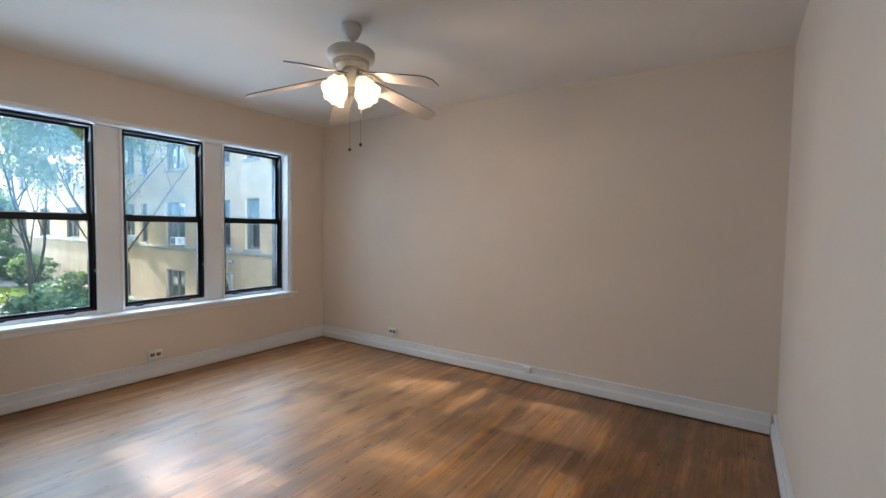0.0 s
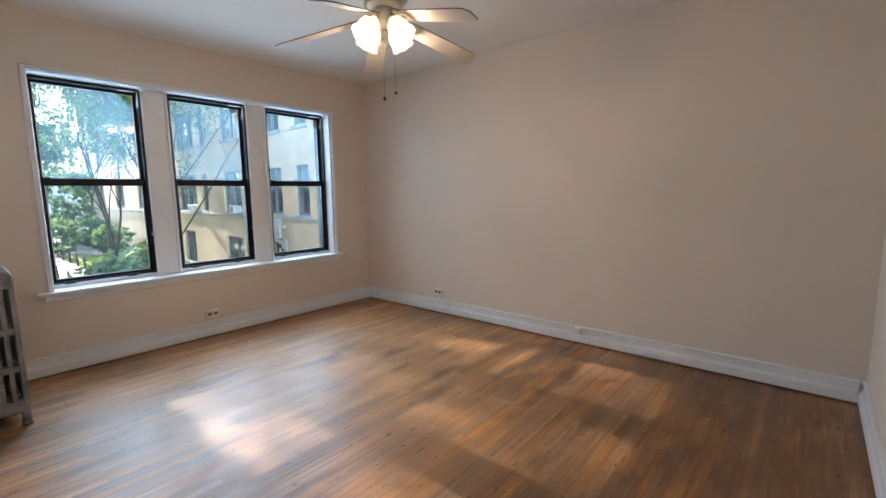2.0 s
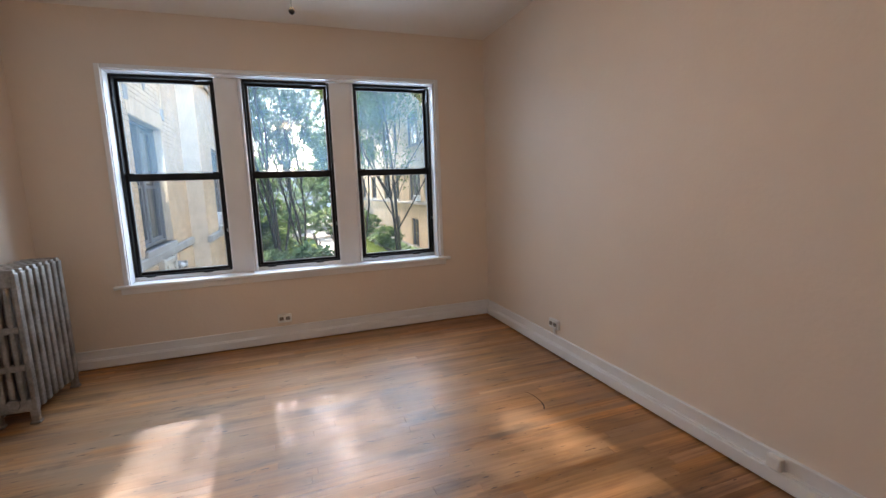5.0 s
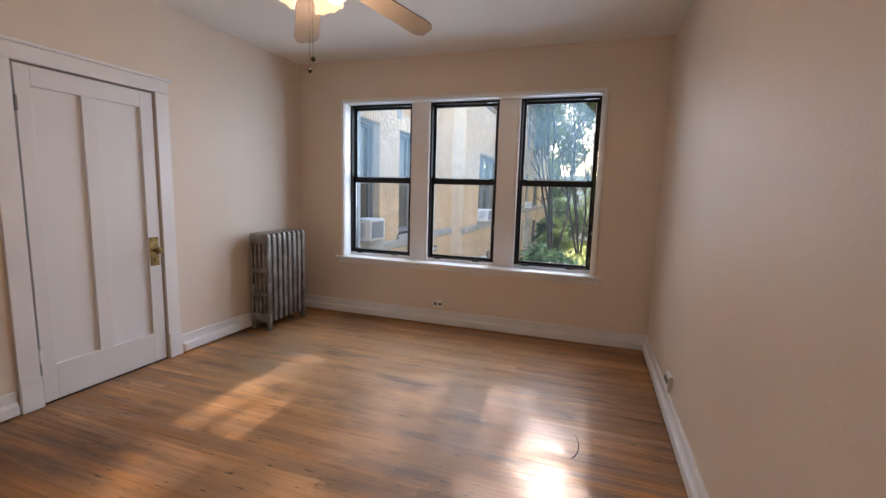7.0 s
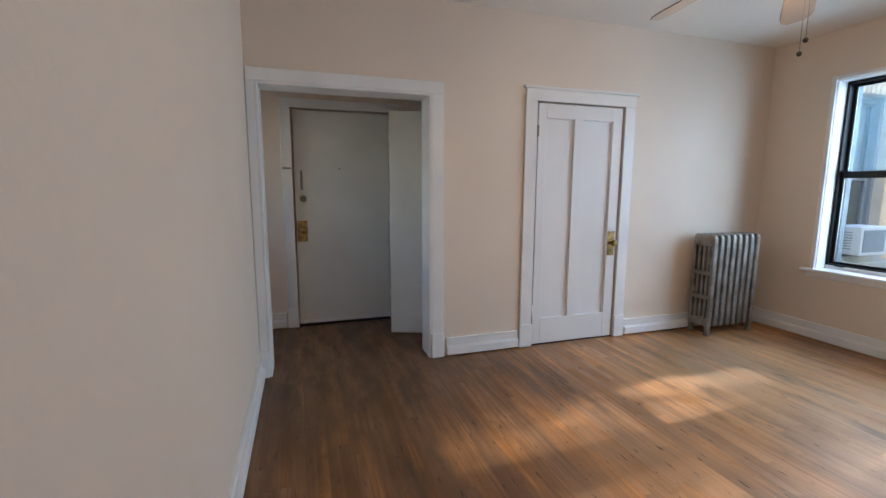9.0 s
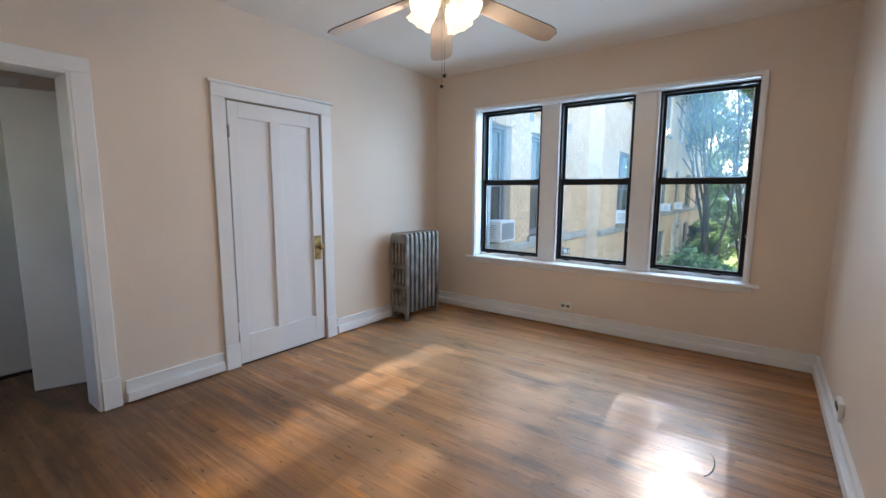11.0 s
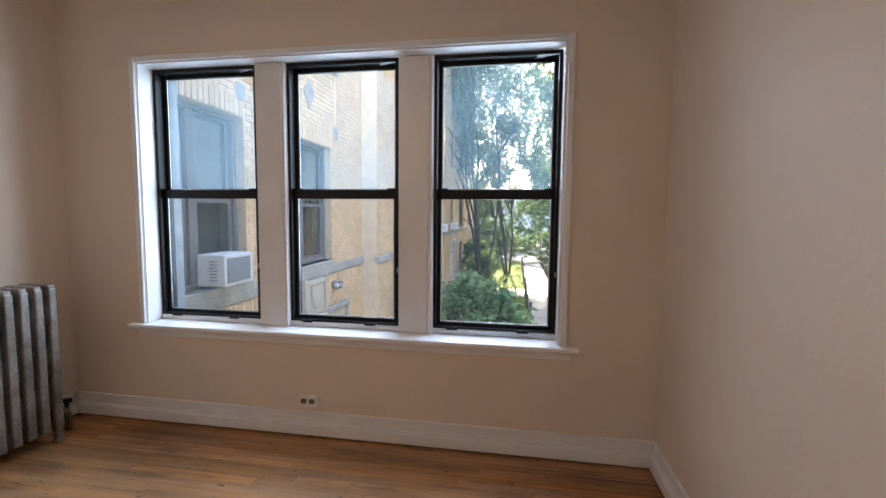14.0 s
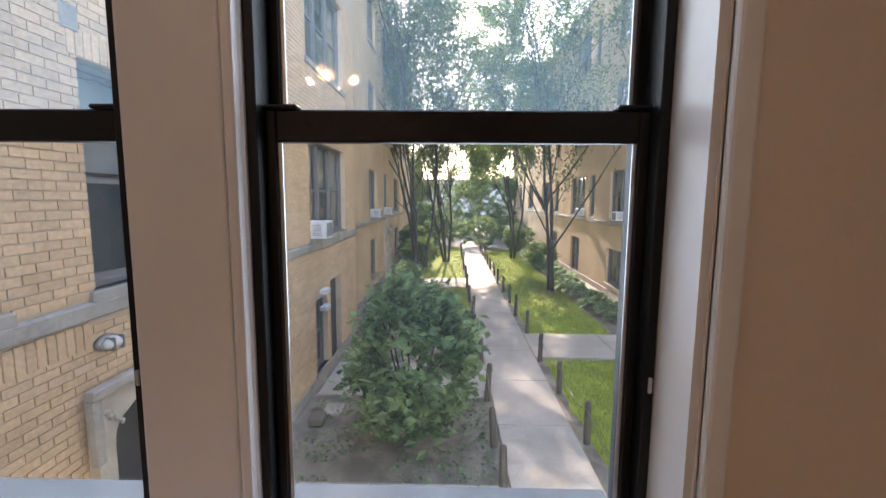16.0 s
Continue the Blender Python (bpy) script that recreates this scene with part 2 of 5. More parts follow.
# ---- building helpers ----
def cuboid(bm, x0, x1, y0, y1, z0, z1, bevel=0.0, seg=2):
    g = bmesh.ops.create_cube(bm, size=1.0)["verts"]
    bmesh.ops.scale(bm, vec=(abs(x1 - x0), abs(y1 - y0), abs(z1 - z0)), verts=g)
    bmesh.ops.translate(bm, vec=((x0 + x1) / 2, (y0 + y1) / 2, (z0 + z1) / 2), verts=g)
    if bevel:
        edges = list({e for v in g for e in v.link_edges})
        bmesh.ops.bevel(bm, geom=edges, offset=bevel, segments=seg, affect="EDGES", profile=0.5)
    return bm


def box(*a, **k):
    return cuboid(bmesh.new(), *a, **k)


def lathe(bm, profile, at=(0, 0, 0), seg=20, m=None):
    """A turned shape from (radius, height) pairs, about z."""
    rings = []
    made = []
    for r, z in profile:
        ring = [bm.verts.new((r * math.cos(2 * math.pi * i / seg), r * math.sin(2 * math.pi * i / seg), z)) for i in range(seg)]
        rings.append(ring)
        made += ring
    for a, b in zip(rings, rings[1:]):
        for i in range(seg):
            bm.faces.new((a[i], a[(i + 1) % seg], b[(i + 1) % seg], b[i])).smooth = True
    bm.faces.new(list(reversed(rings[0])))
    bm.faces.new(rings[-1])
    if m is not None:
        bmesh.ops.transform(bm, matrix=m, verts=made)
    bmesh.ops.translate(bm, vec=at, verts=made)
    return bm


def tube(bm, points, radii, seg=8):
    """A tapered round limb along points."""
    rings = []
    for i, p in enumerate(points):
        p = Vector(p)
        d = (Vector(points[min(i + 1, len(points) - 1)]) - Vector(points[max(i - 1, 0)])).normalized()
        q = d.to_track_quat("Z", "Y")
        r = radii[i] if isinstance(radii, (list, tuple)) else radii
        rings.append([bm.verts.new(p + q @ Vector((r * math.cos(2 * math.pi * k / seg), r * math.sin(2 * math.pi * k / seg), 0))) for k in range(seg)])
    for a, b in zip(rings, rings[1:]):
        for k in range(seg):
            bm.faces.new((a[k], a[(k + 1) % seg], b[(k + 1) % seg], b[k])).smooth = True
    bm.faces.new(list(reversed(rings[0])))
    bm.faces.new(rings[-1])
    return bm


def mesh_of(bm, name, mat):
    bmesh.ops.recalc_face_normals(bm, faces=bm.faces)
    me = bpy.data.meshes.new(name)
    bm.to_mesh(me)
    bm.free()
    me.materials.append(mat)
    return me


def part(name, bm, mat, parent, label=""):
    ob = new(name, mesh_of(bm, name, mat))
    ob.parent = parent
    return tagged(ob, label=label)


def piece(name, bm, mat, label, category, group="", kind=""):
    return tagged(new(name, mesh_of(bm, name, mat)), label, category, group, kind)


def thing(name, label, category, group="", kind="", at=(0, 0, 0)):
    ob = new(name)
    ob.location = at
    return tagged(ob, label, category, group, kind)


def structure(name, bm, mat, label, category):
    return piece(name, bm, mat, label, category, kind="structure")


# ---- room shell ----
XW, XE, YN, YS, ZC = -4.13, 0.56, 4.67, 1.03, 2.68   # inner faces of the room
XO = -4.46                                             # outer face of the window wall
HY0, HX0, HX1 = -0.09, -1.35, 2.30                     # entry hall
OP0, OP1, OPZ = -0.70, 0.50, 2.03                      # opening to the hall
CD0, CD1, CDZ = -2.415, -1.595, 2.02                   # closet door
WY0, WY1, WZ0, WZ1 = 1.585, 4.160, 0.640, 2.262        # window opening

bm = bmesh.new()
cuboid(bm, XO, XW, YS - 0.2, YN + 0.3, -0.3, WZ0 - 0.028)
cuboid(bm, XO, XW, YS - 0.2, YN + 0.3, WZ1, ZC + 0.3)
cuboid(bm, XO, XW, YS - 0.2, WY0, WZ0 - 0.028, WZ1)
cuboid(bm, XO, XW, WY1, YN + 0.3, WZ0 - 0.028, WZ1)
structure("wall_west", bm, WALL, "cream painted plaster wall with three windows", "wall")
structure("wall_north", box(XW, XE + 0.3, YN, YN + 0.3, -0.3, ZC + 0.3), WALL, "long plain cream painted plaster wall", "wall")
structure("wall_east", box(XE, XE + 0.3, YS - 0.2, YN, -0.3, ZC + 0.3), WALL, "plain cream painted plaster wall", "wall")
bm = bmesh.new()
cuboid(bm, XW, CD0 - 0.012, YS - 0.2, YS, -0.3, ZC + 0.3)
cuboid(bm, CD0 - 0.012, CD1 + 0.012, YS - 0.2, YS, CDZ + 0.012, ZC + 0.3)
cuboid(bm, CD0 - 0.012, CD1 + 0.012, YS - 0.2, YS - 0.11, -0.3, CDZ + 0.012)
cuboid(bm, CD1 + 0.012, OP0, YS - 0.2, YS, -0.3, ZC + 0.3)
cuboid(bm, OP0, OP1, YS - 0.2, YS, OPZ, ZC + 0.3)
cuboid(bm, OP1, XE, YS - 0.2, YS, -0.3, ZC + 0.3)
structure("wall_south", bm, WALL, "cream painted plaster wall with closet door and cased opening", "wall")
structure("ceiling", box(XO, XE + 0.3, HY0 - 0.4, YN + 0.3, ZC, ZC + 0.2), CEIL, "smooth white painted plaster ceiling", "ceiling")
# hall behind the opening
ED0, ED1, EDZ = -0.60, 0.305, 2.06
bm = bmesh.new()
cuboid(bm, HX0 - 0.2, ED0, HY0 - 0.3, HY0, -0.3, ZC)
cuboid(bm, ED1, HX1 + 0.2, HY0 - 0.3, HY0, -0.3, ZC)
cuboid(bm, ED0, ED1, HY0 - 0.3, HY0, EDZ, ZC)
cuboid(bm, ED0, ED1, HY0 - 0.3, HY0 - 0.10, -0.3, EDZ)
structure("wall_hall_south", bm, WALL, "cream painted entry hall wall around the front door", "wall")
structure("wall_hall_west", box(HX0 - 0.2, HX0, HY0, YS - 0.2, -0.3, ZC), WALL, "cream painted entry hall end wall", "wall")
# unseen end wall; its opening is added to let sky light into the hall
bm = bmesh.new()
for ya, yb, za, zb in ((HY0, YS - 0.2, -0.3, 1.20), (HY0, YS - 0.2, 2.15, ZC), (HY0, HY0 + 0.20, 1.20, 2.15), (YS - 0.36, YS - 0.2, 1.20, 2.15)):
    cuboid(bm, HX1, HX1 + 0.2, ya, yb, za, zb)
structure("wall_hall_east", bm, WALL, "unseen cream painted hall end wall with an opening added for daylight", "wall")
structure("wall_hall_north", box(XE + 0.3, HX1 + 0.2, YS - 0.2, YS, -0.3, ZC), WALL, "cream painted hall side wall", "wall")
structure("ceiling_hall", box(XE + 0.3, HX1 + 0.2, HY0 - 0.4, YS, ZC, ZC + 0.2), CEIL, "smooth white painted hall ceiling", "ceiling")

# ---- baseboards: a thick lower board under a thinner stepped one ----


def baseboard(x0, x1, y0, y1, nx, ny):
    """A run between two points on a wall whose face looks along (nx, ny)."""
    bm = bmesh.new()
    for t, za, zb in ((0.034, 0.011, 0.078), (0.026, 0.078, 0.086), (0.013, 0.086, 0.138), (0.020, 0.138, 0.152)):
        edge = 0.007 if t > 0.03 else 0.003
        if nx:
            cuboid(bm, x0, x0 + nx * t, y0, y1, za, zb, edge, 2)
        else:
            cuboid(bm, x0, x1, y0, y0 + ny * t, za, zb, edge, 2)
    structure("baseboard", bm, TRIM, "white painted stepped wooden baseboard", "baseboard")


baseboard(XW, XW, YS, YN, 1, 0)
baseboard(XW + 0.034, XE - 0.034, YN, YN, 0, -1)
baseboard(XE, XE, YS, YN, -1, 0)
baseboard(XW + 0.034, CD0 - 0.135, YS, YS, 0, 1)
baseboard(CD1 + 0.135, OP0 - 0.128, YS, YS, 0, 1)
baseboard(ED1 + 0.11, HX1, HY0, HY0, 0, 1)
baseboard(HX0, ED0 - 0.11, HY0, HY0, 0, 1)

# ---- casings ----


def casing(name, x0, x1, top, y, ny, w, label, w2=0.0):
    """Flat boards round an opening in a wall along x, on plinth blocks, with a small cap."""
    t = thing(name, label, "trim", kind="structure")
    for xa, xb in ((x0 - w, x0), (x1, x1 + (w2 or w))):
        part("casing_board", box(xa + 0.003, xb, y, y + ny * 0.020, 0.20, top, 0.003, 1), TRIM, t)
        part("plinth_block", box(xa - 0.002, xb + (0.0 if xb == x0 else 0.002), y, y + ny * 0.030, 0.002, 0.20, 0.004, 1), TRIM, t)
    part("head_board", box(x0 - w + 0.003, x1 + (w2 or w) - 0.003, y, y + ny * 0.022, top, top + w * 0.85, 0.003, 1), TRIM, t)
    return t


closet_trim = casing("closet_door_trim", CD0 - 0.012, CD1 + 0.012, CDZ + 0.012, YS, 1, 0.108, "white painted closet door casing with plinth blocks")
part("cap_mould", box(CD0 - 0.140, CD1 + 0.140, YS, YS + 0.034, CDZ + 0.105, CDZ + 0.125, 0.004, 1), TRIM, closet_trim)
casing("opening_trim", OP0, OP1, OPZ, YS, 1, 0.098, "white painted casing of the opening to the hall", 0.056)
casing("entry_door_trim", ED0, ED1, EDZ, HY0, 1, 0.095, "white painted front door casing")
bm = bmesh.new()
cuboid(bm, OP0, OP0 + 0.018, YS - 0.2, YS + 0.018, 0.002, OPZ, 0.003, 1)
cuboid(bm, OP1 - 0.018, OP1, YS - 0.2, YS + 0.018, 0.002, OPZ, 0.003, 1)
cuboid(bm, OP0 + 0.018, OP1 - 0.018, YS - 0.2, YS + 0.018, OPZ - 0.018, OPZ, 0.003, 1)
structure("opening_jamb", bm, TRIM, "white painted wooden jamb lining the hall opening", "trim")

# ---- windows ----
bm = bmesh.new()
cuboid(bm, XW - 0.19, XW + 0.045, WY0 + 0.001, WY1 - 0.001, WZ0 - 0.028, WZ0, 0.008, 3)
for ya, yb in ((WY0 - 0.10, WY0 + 0.012), (WY1 - 0.012, WY1 + 0.10)):
    cuboid(bm, XW, XW + 0.0448, ya, yb, WZ0 - 0.0278, WZ0 - 0.0002, 0.008, 3)
structure("window_sill", bm, TRIM, "white painted deep wooden window sill, glossy", "trim")
structure("window_ledge", box(XO - 0.05, XW - 0.1905, WY0 + 0.001, WY1 - 0.001, WZ0 - 0.06, WZ0 - 0.004, 0.006, 1), LEDGEP, "grey painted outer window ledge", "trim")
bm = bmesh.new()
cuboid(bm, XO - 0.002, XW - 0.2505, WY0 - 0.001, WY0 + 0.006, WZ0, WZ1 - 0.007)
cuboid(bm, XO - 0.002, XW - 0.2505, WY1 - 0.006, WY1 + 0.001, WZ0, WZ1 - 0.007)
cuboid(bm, XO - 0.002, XW - 0.2505, WY0 + 0.006, WY1 - 0.006, WZ1 - 0.006, WZ1 + 0.001)
structure("window_reveal", bm, LEDGEP, "grey painted outer reveal of the windows", "trim")
structure("window_apron", box(XW, XW + 0.012, WY0 - 0.06, WY1 + 0.06, WZ0 - 0.075, WZ0 - 0.028, 0.003, 1), TRIM, "white painted board under the sill", "trim")
bm = bmesh.new()
cuboid(bm, XW - 0.01, XW + 0.014, WY0 - 0.036, WY0, WZ0, WZ1 + 0.032, 0.006, 2)
cuboid(bm, XW - 0.01, XW + 0.014, WY1, WY1 + 0.036, WZ0, WZ1 + 0.032, 0.006, 2)
cuboid(bm, XW - 0.01, XW + 0.0145, WY0, WY1, WZ1, WZ1 + 0.032, 0.006, 2)
structure("window_casing", bm, TRIM, "white painted bead framing the window opening", "trim")
bm = bmesh.new()
cuboid(bm, XW - 0.25, XW - 0.012, WY0 - 0.001, WY0 + 0.004, WZ0, WZ1)
cuboid(bm, XW - 0.25, XW - 0.012, WY1 - 0.014, WY1 + 0.001, WZ0, WZ1)
cuboid(bm, XW - 0.25, XW - 0.012, WY0 + 0.004, WY1 - 0.014, WZ1 - 0.006, WZ1 + 0.001)
structure("window_jamb", bm, TRIM, "white painted lining of the window recess", "trim")
for (a0, a1), (b0, b1) in zip(WINDOWS, WINDOWS[1:]):
    bm = bmesh.new()
    cuboid(bm, XW - 0.25, XW - 0.106, a1 + 0.008, b0 - 0.030, WZ0, WZ1 - 0.006, 0.004, 2)
    cuboid(bm, XW - 0.249, XW - 0.114, a1, b0, WZ0, WZ1 - 0.006, 0.004, 1)
    cuboid(bm, XW - 0.120, XW - 0.098, b0 - 0.026, b0 - 0.004, WZ0, WZ1 - 0.006, 0.006, 2)
    structure("window_mullion", bm, TRIM, "white painted post between two windows", "trim")

FX = XW - 0.125            # face of the black frames
for i, (wa, wb) in enumerate(WINDOWS):
    w = thing("window_%d" % (i + 1), "black framed double-hung storm window, closed", "window", kind="structure")
    z0, z1 = 0.672, WZ1 - 0.006
    bm = bmesh.new()
    cuboid(bm, FX - 0.118, FX, wa, wa + 0.018, z0, z1, 0.002, 1)
    cuboid(bm, FX - 0.118, FX, wb - 0.018, wb, z0, z1, 0.002, 1)
    cuboid(bm, FX - 0.118, FX, wa + 0.018, wb - 0.018, z1 - 0.022, z1, 0.002, 1)
    cuboid(bm, FX - 0.10, FX - 0.002, wa + 0.018, wb - 0.018, z0, z0 + 0.012, 0.002, 1)
    part("window_frame", bm, BLACK, w)
    part("sub_sill", box(FX - 0.05, FX + 0.004, wa, wb, WZ0 + 0.001, z0, 0.002, 1), ALU if i == 2 else TRIM, w, "flaking pale strip under the frame")
    for nm, xo, za, zb, gm, lab in (("lower_sash", FX - 0.045, z0 + 0.012, 1.497, GLASS_LOW, "black lower sash"), ("upper_sash", FX - 0.075, 1.445, z1 - 0.022, GLASS_UP, "black upper sash")):
        sl, sr, st, sb = 0.020, 0.020, 0.056 if nm == "lower_sash" else 0.022, 0.020 if nm == "lower_sash" else 0.052
        ya, yb = wa + 0.0185, wb - 0.0185
        bm = bmesh.new()
        cuboid(bm, xo - 0.012, xo + 0.014, ya, ya + sl, za, zb, 0.003, 1)
        cuboid(bm, xo - 0.012, xo + 0.014, yb - sr, yb, za, zb, 0.003, 1)
        cuboid(bm, xo - 0.012, xo + 0.014, ya + sl, yb - sr, zb - st, zb, 0.003, 1)
        cuboid(bm, xo - 0.012, xo + 0.014, ya + sl, yb - sr, za, za + sb, 0.003, 1)
        s = part(nm, bm, BLACK, w, lab)
        pane = part("pane", box(xo - 0.002, xo + 0.002, ya + sl - 0.004, yb - sr + 0.004, za + sb - 0.004, zb - st + 0.004), gm, s)
        pane.visible_shadow = False
        bm = bmesh.new()
        cuboid(bm, xo + 0.002, xo + 0.006, ya + sl, ya + sl + 0.007, za + sb, zb - st)
        cuboid(bm, xo + 0.002, xo + 0.006, yb - sr - 0.007, yb - sr, za + sb, zb - st)
        cuboid(bm, xo + 0.002, xo + 0.006, ya + sl + 0.007, yb - sr - 0.007, za + sb, za + sb + 0.007)
        part("glazing_bead", bm, ALU, s, "bare aluminium bead round the glass")
    for f in (0.16, 0.74):
        yy = wa + f * (wb - wa)
        part("tilt_latch", box(FX - 0.03, FX + 0.012, yy - 0.035, yy + 0.035, z0 - 0.006, z0 + 0.012, 0.004, 1), BLACK, w)
    for yy, sgn in ((wa + 0.05, 1), (wb - 0.05, -1)):
        part("sash_latch", box(FX - 0.05, FX - 0.022, yy - 0.03, yy + 0.03, 1.497, 1.505, 0.003, 1), BLACK, w)
    # worn paint on the jamb side of the frame
    part("keeper", box(FX, FX + 0.006, wb - 0.012, wb - 0.005, 1.00, 1.03, 0.002, 1), ALU, w, "bare metal catch")

# ---- closet door ----
closet = thing("closet_door", "white painted two-panel wooden closet door, closed", "door", at=(CD1, YS, 0.012))


def local(bm, at):
    bmesh.ops.translate(bm, vec=-Vector(at), verts=bm.verts)
    return bm


def door_part(name, bm, mat, parent, at, label=""):
    return part(name, local(bm, at), mat, parent, label)


AT = (CD1, YS, 0.012)
DF = YS + 0.004                       # face of the door
px = [CD0 + 0.004, CD0 + 0.098, CD0 + 0.384, CD0 + 0.478, CD1 - 0.080, CD1 - 0.004]
bm = bmesh.new()
cuboid(bm, px[0], px[1], DF - 0.036, DF, 0.012, CDZ, 0.002, 1)
cuboid(bm, px[2], px[3], DF - 0.036, DF, 0.235, CDZ - 0.115, 0.002, 1)
cuboid(bm, px[4], px[5], DF - 0.036, DF, 0.012, CDZ, 0.002, 1)
cuboid(bm, px[1], px[4], DF - 0.036, DF, 0.012, 0.235, 0.002, 1)
cuboid(bm, px[1], px[4], DF - 0.036, DF, CDZ - 0.115, CDZ, 0.002, 1)
leaf = door_part("door_frame", bm, DOORP, closet, AT)
for a, b in ((px[1], px[2]), (px[3], px[4])):
    door_part("panel", box(a, b, DF - 0.034, DF - 0.022, 0.235, CDZ - 0.115), DOORP, closet, AT, "recessed flat white panel")
plate = door_part("escutcheon", box(CD0 + 0.022, CD0 + 0.092, DF, DF + 0.004, 0.755, 0.970, 0.0015, 1), BRASS, closet, AT, "worn brass escutcheon plate")
knob = bmesh.new()
lathe(knob, [(0.013, 0.0), (0.013, 0.024), (0.022, 0.030), (0.028, 0.044), (0.025, 0.056), (0.012, 0.062)], (CD0 + 0.058, DF + 0.004, 0.872), 20, Matrix.Rotation(-math.pi / 2, 4, "X"))
door_part("knob", knob, BRASS, closet, AT, "round brass door knob")
door_part("keyhole", box(CD0 + 0.054, CD0 + 0.062, DF + 0.004, DF + 0.006, 0.792, 0.812, 0.002, 1), DARK, closet, AT)
for z in (0.31, 1.80):
    hb = bmesh.new()
    lathe(hb, [(0.007, -0.045), (0.007, 0.045)], (CD1 + 0.003, DF + 0.004, z), 10)
    cuboid(hb, CD1 - 0.010, CD1 - 0.001, DF, DF + 0.003, z - 0.04, z + 0.04)
    door_part("hinge", hb, STEEL if z > 1 else TRIM, closet, AT, "painted butt hinge")
structure("closet_threshold", box(CD0 - 0.01, CD1 + 0.01, YS - 0.105, YS - 0.004, -0.02, 0.006), DARK, "dark gap under the closet door", "trim")

# ---- front door and the things on it ----
AT = ((ED0 + ED1) / 2, HY0, 0.01)
entry = thing("front_door", "plain flush front door in dull white paint, closed", "door", at=AT)
EF = HY0 - 0.018
door_part("slab", box(ED0 + 0.008, ED1 - 0.010, EF - 0.045, EF, 0.022, EDZ - 0.012, 0.003, 1), HALLP, entry, AT)
door_part("escutcheon", box(0.195, 0.285, EF, EF + 0.005, 0.83, 1.03, 0.002, 1), BRASS, entry, AT, "large worn brass plate")
kb = bmesh.new()
lathe(kb, [(0.016, 0), (0.016, 0.022), (0.030, 0.032), (0.034, 0.048), (0.028, 0.062), (0.010, 0.068)], (0.226, EF + 0.005, 0.94), 20, Matrix.Rotation(-math.pi / 2, 4, "X"))
door_part("knob", kb, BRASS, entry, AT, "round brass knob")
lk = bmesh.new()
lathe(lk, [(0.030, 0), (0.030, 0.008), (0.022, 0.013)], (0.222, EF, 1.235), 20, Matrix.Rotation(-math.pi / 2, 4, "X"))
lock = door_part("deadbolt", lk, STEEL, entry, AT, "round steel deadbolt")
tb = box(-0.020, 0.020, 0.013, 0.024, -0.005, 0.005, 0.003, 1)
bmesh.ops.rotate(tb, matrix=Matrix.Rotation(radians(-35), 3, "Y"), verts=tb.verts)
bmesh.ops.translate(tb, vec=(0.222, EF, 1.235), verts=tb.verts)
door_part("thumb_turn", tb, BRASS, lock, AT)
door_part("chain_slide", box(0.222, 0.242, EF, EF + 0.012, 1.32, 1.50, 0.004, 1), STEEL, entry, AT, "steel chain guard track")
ph = bmesh.new()
lathe(ph, [(0.006, 0), (0.006, 0.004)], (-0.12, EF, 1.52), 10, Matrix.Rotation(-math.pi / 2, 4, "X"))
door_part("peephole", ph, DARK, entry, AT)
door_part("kick_sweep", box(ED0 + 0.010, ED1 - 0.012, EF, EF + 0.008, 0.024, 0.055, 0.002, 1), TRIM, entry, AT)
for z in (0.28, 1.05, 1.84):
    hb = bmesh.new()
    lathe(hb, [(0.008, -0.05), (0.008, 0.05)], (ED0 + 0.002, EF + 0.010, z), 10)
    door_part("hinge", hb, HALLP, entry, AT)
structure("door_threshold", box(ED0, ED1, HY0 - 0.10, HY0, -0.018, 0.010, 0.003, 1), DARK, "dark worn threshold under the front door", "trim")
piece("chain_holder", box(ED1 + 0.012, ED1 + 0.092, HY0 + 0.020, HY0 + 0.032, 1.508, 1.524, 0.003, 1), STEEL, "small painted steel chain holder on the casing", "door hardware")

# a hall closet door standing open
a0, a1 = Vector((-0.515, 0.355)), Vector((-1.23, 0.625))
hall_leaf = thing("hall_closet_door", "plain flush white hall closet door, standing open", "door", at=(a1.x, a1.y, 0.01))
d = (a0 - a1)
slab = box(0, d.length, -0.0175, 0.0175, 0.002, 1.99, 0.003, 1)
ob = part("slab", slab, HALLP, hall_leaf)
for z in (0.25, 1.75):
    hb = bmesh.new()
    lathe(hb, [(0.008, -0.045), (0.008, 0.045)], (0.002, 0.022, z), 10)
    part("hinge", hb, STEEL, hall_leaf)
hall_leaf.rotation_euler = (0, 0, math.atan2(d.y, d.x))
structure("hall_closet_jamb", box(a1.x - 0.12, a1.x - 0.004, a1.y - 0.03, YS - 0.2, 0.0, 2.05, 0.003, 1), TRIM, "white painted jamb of the hall closet", "trim")

# ---- radiator ----
RX0, RX1, RY0, RY1, RH = -3.83, -3.245, 1.085, 1.305, 0.935
rad = thing("radiator", "silver-painted cast-iron column radiator standing by the wall, chipped", "radiator", at=(RX0, RY0, 0))
NSEC = 8
pitch = (RX1 - RX0) / NSEC
TH = pitch * 0.60
D = RY1 - RY0


